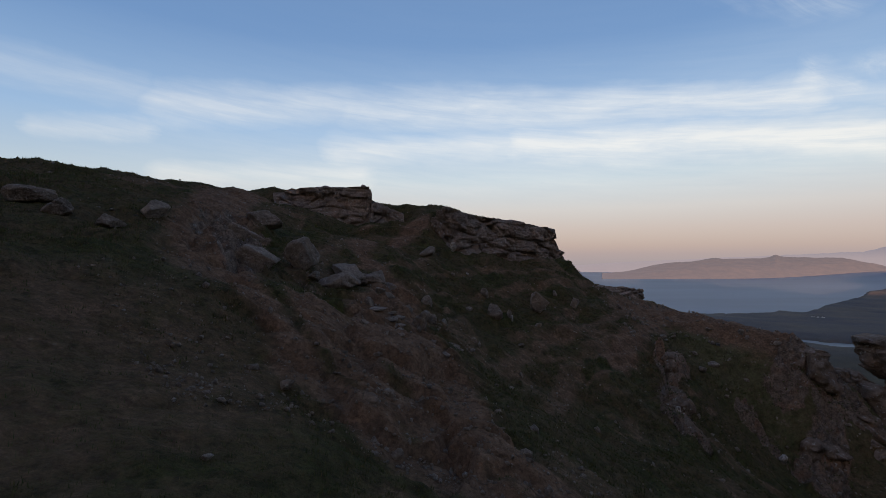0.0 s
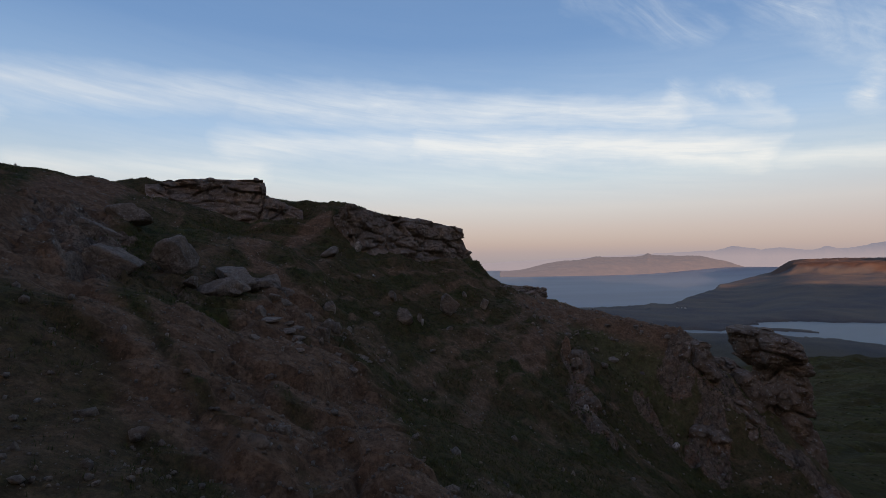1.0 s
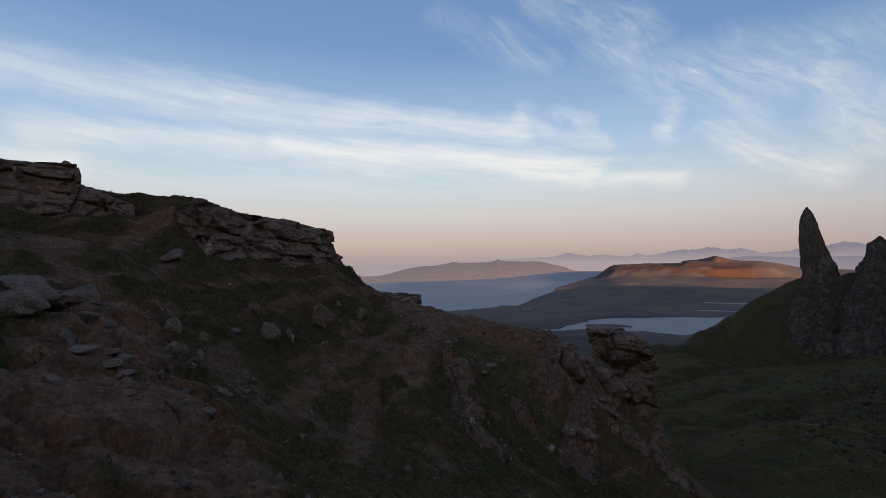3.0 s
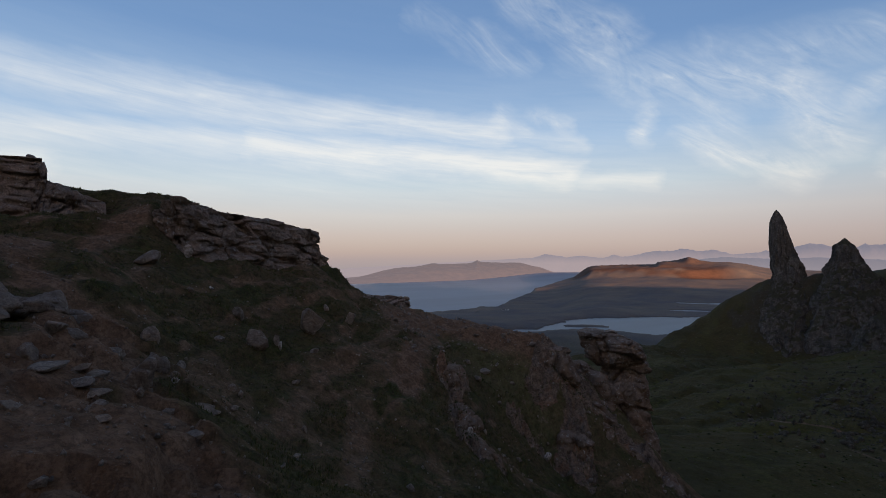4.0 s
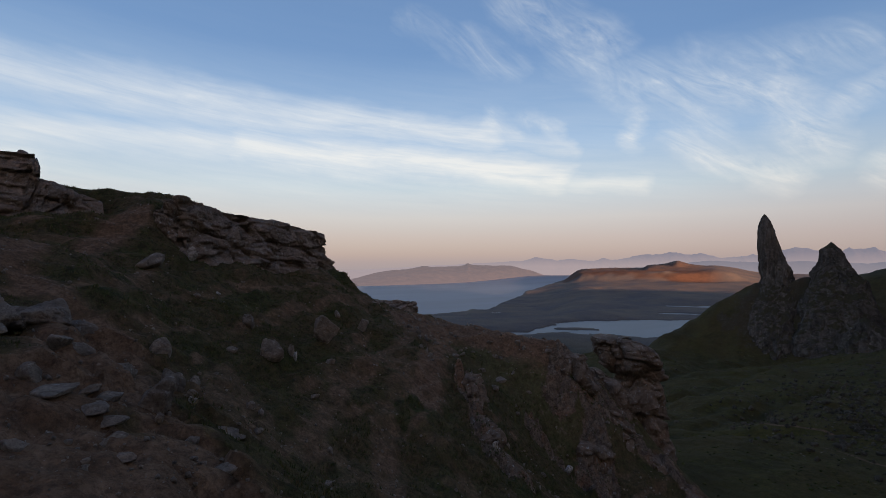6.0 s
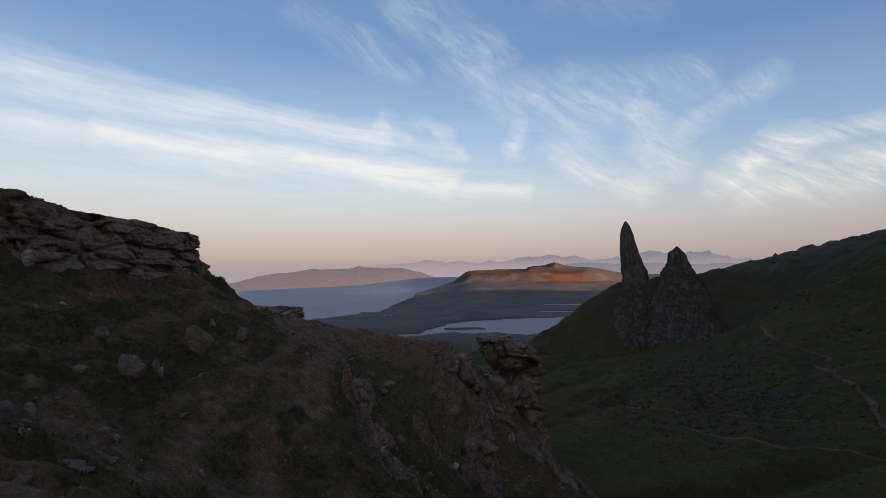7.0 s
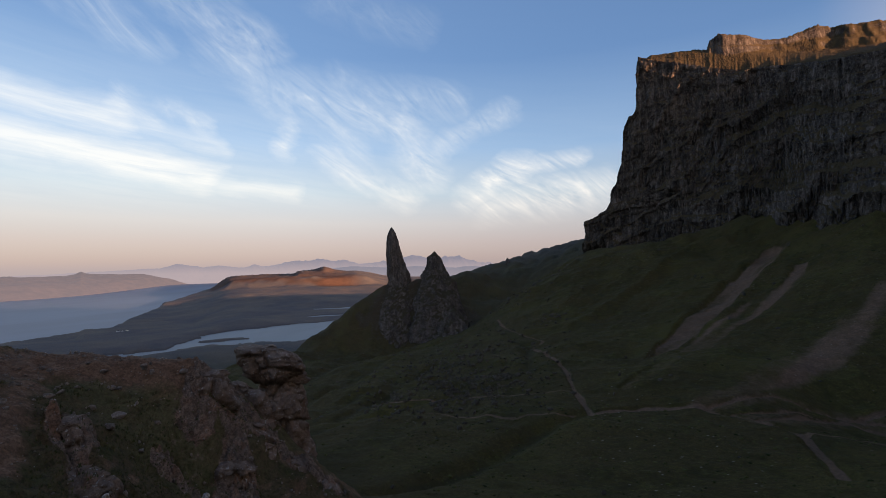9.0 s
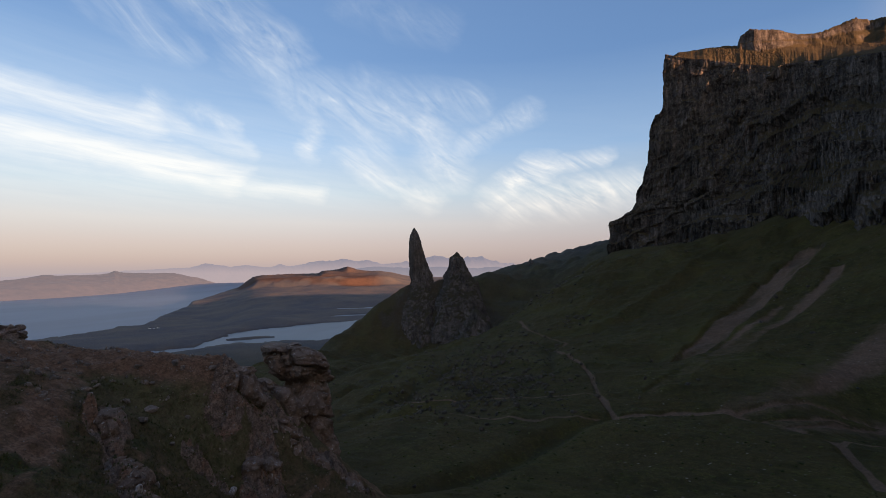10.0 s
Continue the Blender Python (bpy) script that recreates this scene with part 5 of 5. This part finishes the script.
crag("dark layered rock outcrop with a square block on the skyline", [(-7.0, 19.9, 3.5), (-5.9, 19.9, 3.1), (-4.8, 20.0, 2.8), (-3.5, 20.2, 2.6), (-3.1, 20.3, 2.55), (-2.4, 20.7, 2.7), (-1.7, 21.1, 3.2)],
     [(-7.5, 20.9, 4.72), (-6.3, 21.2, 4.98), (-5.0, 21.4, 5.04), (-3.36, 21.5, 5.06), (-3.2, 21.5, 4.4), (-2.6, 21.5, 4.15), (-1.8, 21.5, 3.85)], 1.5, 3, 10)
crag("long dark bedded crag ending in a sheer corner", [(-0.55, 19.9, 3.3), (0.4, 19.5, 1.85), (2.4, 20.9, 1.6), (4.7, 22.5, 1.4), (6.1, 23.3, 1.2), (6.7, 24.4, 0.7)],
     [(-0.5, 20.15, 3.5), (0.1, 20.2, 3.98), (1.7, 21.35, 3.66), (3.65, 22.75, 3.5), (5.45, 23.75, 3.25), (5.7, 24.8, 3.0)], 1.8, 7, 11)
crag("small rock ledge at the end of a grassy terrace", [(7.2, 22.3, -0.35), (8.8, 22.8, -0.6), (9.9, 23.2, -0.95), (10.3, 24.0, -1.0)],
     [(7.4, 22.8, 0.42), (9.0, 23.3, 0.36), (9.85, 23.6, 0.18), (9.9, 24.3, 0.1)], 0.9, 11, 5)

# the leaning stack on the brow
def column_mesh(name, rings, seed, rough, n_ring=110, n_z=90):
    """A jointed rock body; rings: z, centre x, centre y, half width across, half depth."""
    r = np.array(rings, float)
    zz = np.interp(np.linspace(0, len(r) - 1, n_z), np.arange(len(r)), r[:, 0])
    m = np.linspace(0, len(r) - 1, n_z)
    cx, cy, hw, hd = (np.interp(m, np.arange(len(r)), r[:, k])[:, None] for k in range(1, 5))
    a = np.linspace(0, 2 * math.pi, n_ring, endpoint=False)
    sq = (np.abs(np.cos(a)) ** 3.5 + np.abs(np.sin(a)) ** 3.5) ** (-1 / 3.5)
    ca, sa = (np.cos(a) * sq)[None], (np.sin(a) * sq)[None]
    ex, ey = (0.6, -0.8), (0.8, 0.6)
    x, y = cx + hw * ca * ex[0] + hd * sa * ey[0], cy + hw * ca * ex[1] + hd * sa * ey[1]
    z = np.repeat(zz[:, None], n_ring, 1)
    fade = np.minimum(1, hw / 0.5)
    push = rough * fade * (0.32 * blocks(x * 0.8, y * 0.8, z * 0.7, seed, 0.06) + 0.12 * blocks(x * 2.0, y * 2.0, z * 1.8, seed + 1, 0.06) + 0.20 * fractal(x * 1.0, y * 1.0, z * 1.0 + seed, 6, 0.58))
    x, y = x + push * (ca * ex[0] + sa * ey[0]), y + push * (ca * ex[1] + sa * ey[1])
    return grid_mesh(name, np.stack([x, y, z + 0.06 * fade * fractal(x * 1.7, y * 1.7, seed, 3)], -1), wrap=True)


stack = new("rock_stack")
stack.location = (17.0, 17.9, -4.6)
HEAD = [(-3.0, 17.55, 17.6, 0.75, 0.7), (-2.8, 17.45, 17.7, 1.0, 0.85), (-2.4, 17.2, 17.9, 1.06, 0.92), (-1.9, 17.1, 18.0, 1.04, 0.92), (-1.55, 16.95, 18.15, 0.88, 0.82), (-1.3, 16.8, 18.3, 0.6, 0.55), (-1.25, 16.8, 18.3, 0.02, 0.02)]
NECK = [(-7.5, 17.1, 17.5, 1.5, 1.4), (-5.6, 17.2, 17.5, 1.25, 1.1), (-4.6, 17.35, 17.55, 1.1, 1.0), (-3.7, 17.5, 17.6, 1.0, 0.9), (-3.1, 17.6, 17.6, 0.85, 0.75), (-2.6, 17.6, 17.7, 0.8, 0.7), (-2.5, 17.6, 17.7, 0.02, 0.02)]
LEANING = [(-7.0, 15.3, 17.0, 1.0, 0.9), (-5.4, 15.5, 17.1, 0.85, 0.8), (-4.5, 15.6, 17.3, 0.8, 0.75), (-3.6, 15.6, 17.6, 0.85, 0.7), (-2.9, 15.55, 17.95, 0.75, 0.6), (-2.5, 15.5, 18.15, 0.45, 0.45), (-2.4, 15.5, 18.2, 0.02, 0.02)]
for k, (rings, label) in enumerate(((HEAD, "overhanging lichen-spotted head rock"), (NECK, ""), (LEANING, "leaning side slab"))):
    me = column_mesh("rock", rings, 3 + 4 * k, 1.0)
    me.transform(Matrix.Translation(-stack.location))
    part("rock", me, rib_mat, stack, label)
for k, (x, y, z, w, dp, h, turn, tilt) in enumerate([(17.9, 17.0, -4.3, 0.8, 0.8, 0.9, 10, 5), (17.7, 16.8, -5.2, 0.65, 0.6, 0.35, 0, 8), (17.8, 16.7, -4.95, 0.5, 0.5, 0.25, 40, -5), (16.7, 17.2, -4.6, 0.8, 0.7, 0.9, 70, 9)]):
    set_rock("rock", MID_ROCKS[(3 * k) % 8], (x, y, z), (w, dp, h), turn, tilt, stack)
tagged(stack, "rugged brown rock stack leaning out from the cliff edge", "rock stack")

# ribs of bare rock below the brow: x, y, width, height, turn, tilt
ribs = new("rock_outcrop")
ribs.location = (12.0, 17.0, -2.8)
RIB_ROCKS = [
    (13.2, 17.4, 0.9, 0.6, 40, -8), (12.4, 15.5, 0.7, 0.6, 45, 16), (14.3, 16.3, 0.9, 0.7, 60, 12), (15.9, 14.2, 1.0, 0.8, 0, 14), (14.9, 14.9, 0.6, 0.5, 0, 5),
]
for k, (x, y, w, h, turn, tilt) in enumerate(RIB_ROCKS):
    z = hill_at(x, y) - 0.1
    up_x, up_y = -0.10 * h, 0.28 * h
    me = column_mesh("rock", [(z - 1.3, x - up_x, y - up_y, 0.75 * w, 0.7 * w), (z - 0.4, x, y, 0.62 * w, 0.6 * w), (z + 0.02 * h, x + up_x, y + up_y, 0.52 * w, 0.5 * w), (z + 0.22 * h, x + 1.5 * up_x, y + 1.5 * up_y, 0.36 * w, 0.34 * w), (z + 0.3 * h, x + 1.7 * up_x, y + 1.7 * up_y, 0.02, 0.02)], 20 + k, 1.0, 64, 50)
    me.transform(Matrix.Translation(-ribs.location))
    part("rock", me, rib_mat, ribs)
tagged(ribs, "broken ribs of brown bedrock on the steep slope", "rock outcrop")

slab = new("rock_outcrop")
slab.location = (7.1, 14.9, -2.4)
for k, (x, y, w, h) in enumerate([(7.9, 16.5, 0.6, 0.2), (7.2, 15.0, 0.75, 0.3), (6.8, 13.9, 0.7, 0.35)]):
    z = hill_at(x, y)
    me = column_mesh("rock", [(z - 1.0, x, y - 0.4, 0.7 * w, 0.8 * w), (z - 0.2, x, y - 0.1, 0.58 * w, 0.7 * w), (z + 0.12 * h, x, y + 0.1, 0.45 * w, 0.55 * w), (z + 0.3 * h, x, y + 0.25, 0.3 * w, 0.35 * w), (z + 0.36 * h, x, y + 0.3, 0.02, 0.02)], 40 + k, 0.9, 60, 46)
    me.transform(Matrix.Translation(-slab.location))
    part("rock", me, rib_mat, slab)
tagged(slab, "steep rib of cracked brown bedrock rising from turf", "rock outcrop")


# ---- turf blades and gravel ----
def grass_material():
    m, n = material("grass_blades")
    own = n.add("NewGeometry", out="Random Per Island")
    col = n.ramp(own, (0.0, (0.045, 0.058, 0.017)), (0.6, (0.085, 0.090, 0.030)), (0.88, (0.12, 0.092, 0.042)), (1.0, (0.16, 0.115, 0.06)))
    finish(n, col, 0.8, spec=0.15)
    return m


def raw_mesh(name, co, faces):
    """Triangles from arrays."""
    me = bpy.data.meshes.new(name)
    me.vertices.add(len(co))
    me.vertices.foreach_set("co", co.reshape(-1).astype(np.float32))
    me.loops.add(faces.size)
    me.loops.foreach_set("vertex_index", faces.reshape(-1).astype(np.int32))
    me.polygons.add(len(faces))
    me.polygons.foreach_set("loop_start", np.arange(0, faces.size, 3, dtype=np.int32))
    me.update(calc_edges=True)
    return me


def build_grass(count):
    rng = np.random.default_rng(5)
    # denser close to the path of the walk, thinner far off
    d = 2.0 + 23.0 * rng.random(count) ** 0.75
    a = np.radians(rng.uniform(-56, 64, count))
    x, y = -0.4 + d * np.sin(a), 0.5 + d * np.cos(a)
    keep = (soil_mask(x, y) < rng.random(count) * 0.6) & (fractal(x * 0.9, y * 0.9, 3.3, 3) > 1.6 * rng.random(count) - 1.1) & (x < 15) & (y < 26)
    x, y, d = x[keep], y[keep], d[keep]
    z = hill_height(x, y)
    blades = 5
    k = len(x) * blades
    x, y, z, d = (np.repeat(c, blades) for c in (x, y, z, d))
    r = rng.random((6, k))
    ang = r[0] * 2 * math.pi
    x, y = x + 0.05 * np.cos(ang) * r[1], y + 0.05 * np.sin(ang) * r[1]
    tall = (0.012 + 0.035 * r[2] ** 1.5) * (0.7 + 0.6 * step(-0.3, 0.5, fractal(x * 0.7, y * 0.7, 8.8, 2)))
    wide = 0.0025 + 0.0006 * d
    lean = 0.9 * tall * (r[3] - 0.2)
    turn = r[4] * math.pi
    co = np.empty((k, 3, 3))
    co[:, 0] = np.stack([x - wide * np.cos(turn), y - wide * np.sin(turn), z - 0.02], -1)
    co[:, 1] = np.stack([x + wide * np.cos(turn), y + wide * np.sin(turn), z - 0.02], -1)
    co[:, 2] = np.stack([x + lean * np.cos(ang), y + lean * np.sin(ang), z + tall], -1)
    ob = part("grass", raw_mesh("grass", co.reshape(-1, 3), np.arange(k * 3).reshape(-1, 3)), grass_material())
    return tagged(ob, "short coarse green and straw-coloured hill grass", "grass", kind="stuff")


def build_gravel(count, small, large, seed, everywhere, brow=False):
    rng = np.random.default_rng(seed)
    d = 2.5 + 17 * rng.random(count) ** 1.2
    a = np.radians(rng.uniform(-50, 60, count))
    x, y = -0.4 + d * np.sin(a), 2.5 + d * np.cos(a)
    if brow:
        x, y = rng.uniform(6.5, 15.5, count), rng.uniform(13.5, 22.5, count)
    keep = (soil_mask(x, y) * 0.9 + everywhere > rng.random(count)) & (y < 24)
    x, y = x[keep], y[keep]
    z = hill_height(x, y)
    bm = bmesh.new()
    bmesh.ops.create_icosphere(bm, subdivisions=1, radius=1.0)
    bm.verts.index_update()
    v, f = np.array([p.co for p in bm.verts]), np.array([[p.index for p in t.verts] for t in bm.faces])
    bm.free()
    k = len(x)
    size = small + (large - small) * rng.random(k) ** 4
    shape = v[None] * (1 + 0.35 * rng.normal(size=(k, len(v), 1))).clip(0.5, 1.4) * rng.uniform(0.6, 1.2, (k, 1, 3)) * size[:, None, None]
    co = shape + np.stack([x, y, z + 0.25 * size], -1)[:, None, :]
    faces = (f[None] + (np.arange(k) * len(v))[:, None, None]).reshape(-1, 3)
    ob = part("gravel", raw_mesh("gravel", co.reshape(-1, 3), faces), boulder_mat)
    return tagged(ob, "small grey stones and gravel strewn over bare earth", "gravel", kind="stuff")


build_grass(150000)
build_gravel(16000, 0.006, 0.04, 8, 0.06)
build_gravel(650, 0.015, 0.09, 9, 0.3)
build_gravel(900, 0.02, 0.10, 10, 0.45, True)


def tussock_material():
    m, n = material("tussock_grass")
    own = n.add("NewGeometry", out="Random Per Island")
    col = n.ramp(own, (0.0, (0.022, 0.026, 0.008)), (0.45, (0.05, 0.053, 0.016)), (0.8, (0.08, 0.081, 0.025)), (1.0, (0.098, 0.082, 0.034)))
    finish(n, col, 0.9, spec=0.1)
    return m


def build_tussocks(count):
    """Coarse grass clumps over the valley slopes, off the paths."""
    rng = np.random.default_rng(21)
    d = 45 + 285 * rng.random(count) ** 0.9
    a = np.radians(rng.uniform(50, 118, count))
    x, y = MID[0] + d * np.sin(a), MID[1] + d * np.cos(a)
    keep = fractal(x * 0.05, y * 0.05, 6.1, 3) > 1.4 * rng.random(count) - 0.9
    for line in (PATH_LOW, PATH_UP, PATH_SIDE, PATH_HIGH, PATH_RIGHT, SCREE_UPPER, SCREE_LOWER):
        keep &= near_line(x, y, [p[:2] for p in line]) > (7 if line in (PATH_HIGH, PATH_RIGHT, SCREE_UPPER, SCREE_LOWER) else 1.8)
    x, y, d = x[keep], y[keep], d[keep]
    z = wide_height(x, y)
    bm = bmesh.new()
    bmesh.ops.create_icosphere(bm, subdivisions=1, radius=1.0)
    bm.verts.index_update()
    v, f = np.array([p.co for p in bm.verts]), np.array([[p.index for p in t.verts] for t in bm.faces])
    bm.free()
    k = len(x)
    size = (0.06 + 0.14 * rng.random(k) ** 2) * (0.8 + d / 300)
    shape = v[None] * (1 + 0.35 * rng.normal(size=(k, len(v), 1))).clip(0.5, 1.5) * rng.uniform(0.7, 1.5, (k, 1, 3)) * np.array([1.2, 1.2, 0.75]) * size[:, None, None]
    co = shape + np.stack([x, y, z + 0.1 * size], -1)[:, None, :]
    faces = (f[None] + (np.arange(k) * len(v))[:, None, None]).reshape(-1, 3)
    ob = part("grass_tussocks", raw_mesh("grass_tussocks", co.reshape(-1, 3), faces), tussock_material())
    return tagged(ob, "coarse green and straw grass tussocks over the valley slope", "grass", kind="stuff")


build_tussocks(15000)


def build_boulder_field(count):
    """Fallen blocks below the pinnacles and along the valley slope."""
    rng = np.random.default_rng(12)
    centres = np.array([(112, 35, 10), (122, 45, 12), (122, 31, 10), (150, 48, 16), (162, 57, 16), (188, 51, 18), (228, 26, 5), (300, 50, 12), (330, 44, 12), (370, 30, 12), (345, 88, 16), (320, 112, 12), (240, 80, 40), (130, 0, 40), (200, -20, 60)], float)
    share = np.array([9, 14, 11, 12, 9, 6, 3, 6, 6, 6, 5, 4, 4, 3, 3], float)
    pick = rng.choice(len(centres), count, p=share / share.sum())
    x = centres[pick, 0] + rng.normal(size=count) * centres[pick, 2] * 1.25
    y = centres[pick, 1] + rng.normal(size=count) * centres[pick, 2] * 0.9
    z = wide_height(x, y)
    bm = bmesh.new()
    bmesh.ops.create_icosphere(bm, subdivisions=1, radius=1.0)
    bm.verts.index_update()
    v, f = np.array([p.co for p in bm.verts]), np.array([[p.index for p in t.verts] for t in bm.faces])
    bm.free()
    size = (0.09 + 0.55 * rng.random(count) ** 4) * (0.75 + x.clip(100, 380) / 260)
    shape = v[None] * (1 + 0.3 * rng.normal(size=(count, len(v), 1))).clip(0.55, 1.35) * rng.uniform(0.55, 1.25, (count, 1, 3)) * size[:, None, None]
    co = shape + np.stack([x, y, z + 0.2 * size], -1)[:, None, :]
    faces = (f[None] + (np.arange(count) * len(v))[:, None, None]).reshape(-1, 3)
    ob = part("boulder_field", raw_mesh("boulder_field", co.reshape(-1, 3), faces), fallen_mat)
    return tagged(ob, "dark fallen blocks strewn over the valley slope", "boulders", kind="stuff")


build_boulder_field(4200)

# ---- a few stones white with lichen ----
def pale_material():
    m, n = material("lichen_white")
    at = n.add("NewGeometry")
    col = n.mix(n.ramp(n.noise(at, 14, 6, 0.7), (0.42, 0.0), (0.6, 1.0)), (0.20, 0.17, 0.14), (0.50, 0.46, 0.42))
    finish(n, col, 0.9, n.noise(at, 22, 5, 0.7), 0.8, 0.03, 0.1)
    return m


pale_rocks = [m.copy() for m in SMALL_ROCKS[:4]]
pale_stone = pale_material()
for me in pale_rocks:
    me.materials.clear()
    me.materials.append(pale_stone)
for k, (x, y, up_by, w, h) in enumerate([(0.42, 19.3, 0.3, 0.34, 0.5), (-0.09, 12.0, 0.04, 0.17, 0.16), (2.2, 15.3, 0.06, 0.12, 0.26), (1.75, 15.1, 0.05, 0.15, 0.2), (3.6, 17.0, 0.06, 0.2, 0.12), (0.9, 17.9, 0.03, 0.22, 0.1), (6.9, 14.0, 0.3, 0.2, 0.24), (8.3, 17.8, 0.02, 0.22, 0.1), (10.9, 15.3, 0.3, 0.3, 0.3), (-6.9, 8.5, 0.2, 0.2, 0.16)]):
    ob = set_rock("stone", pale_rocks[k % 4], (x, y, hill_at(x, y) + up_by), (w, (0.8 if k else 0.3) * w, h), 61 * k, 9)
    tagged(ob, "small stone crusted white with lichen", "stone", "white stones on the hillside")
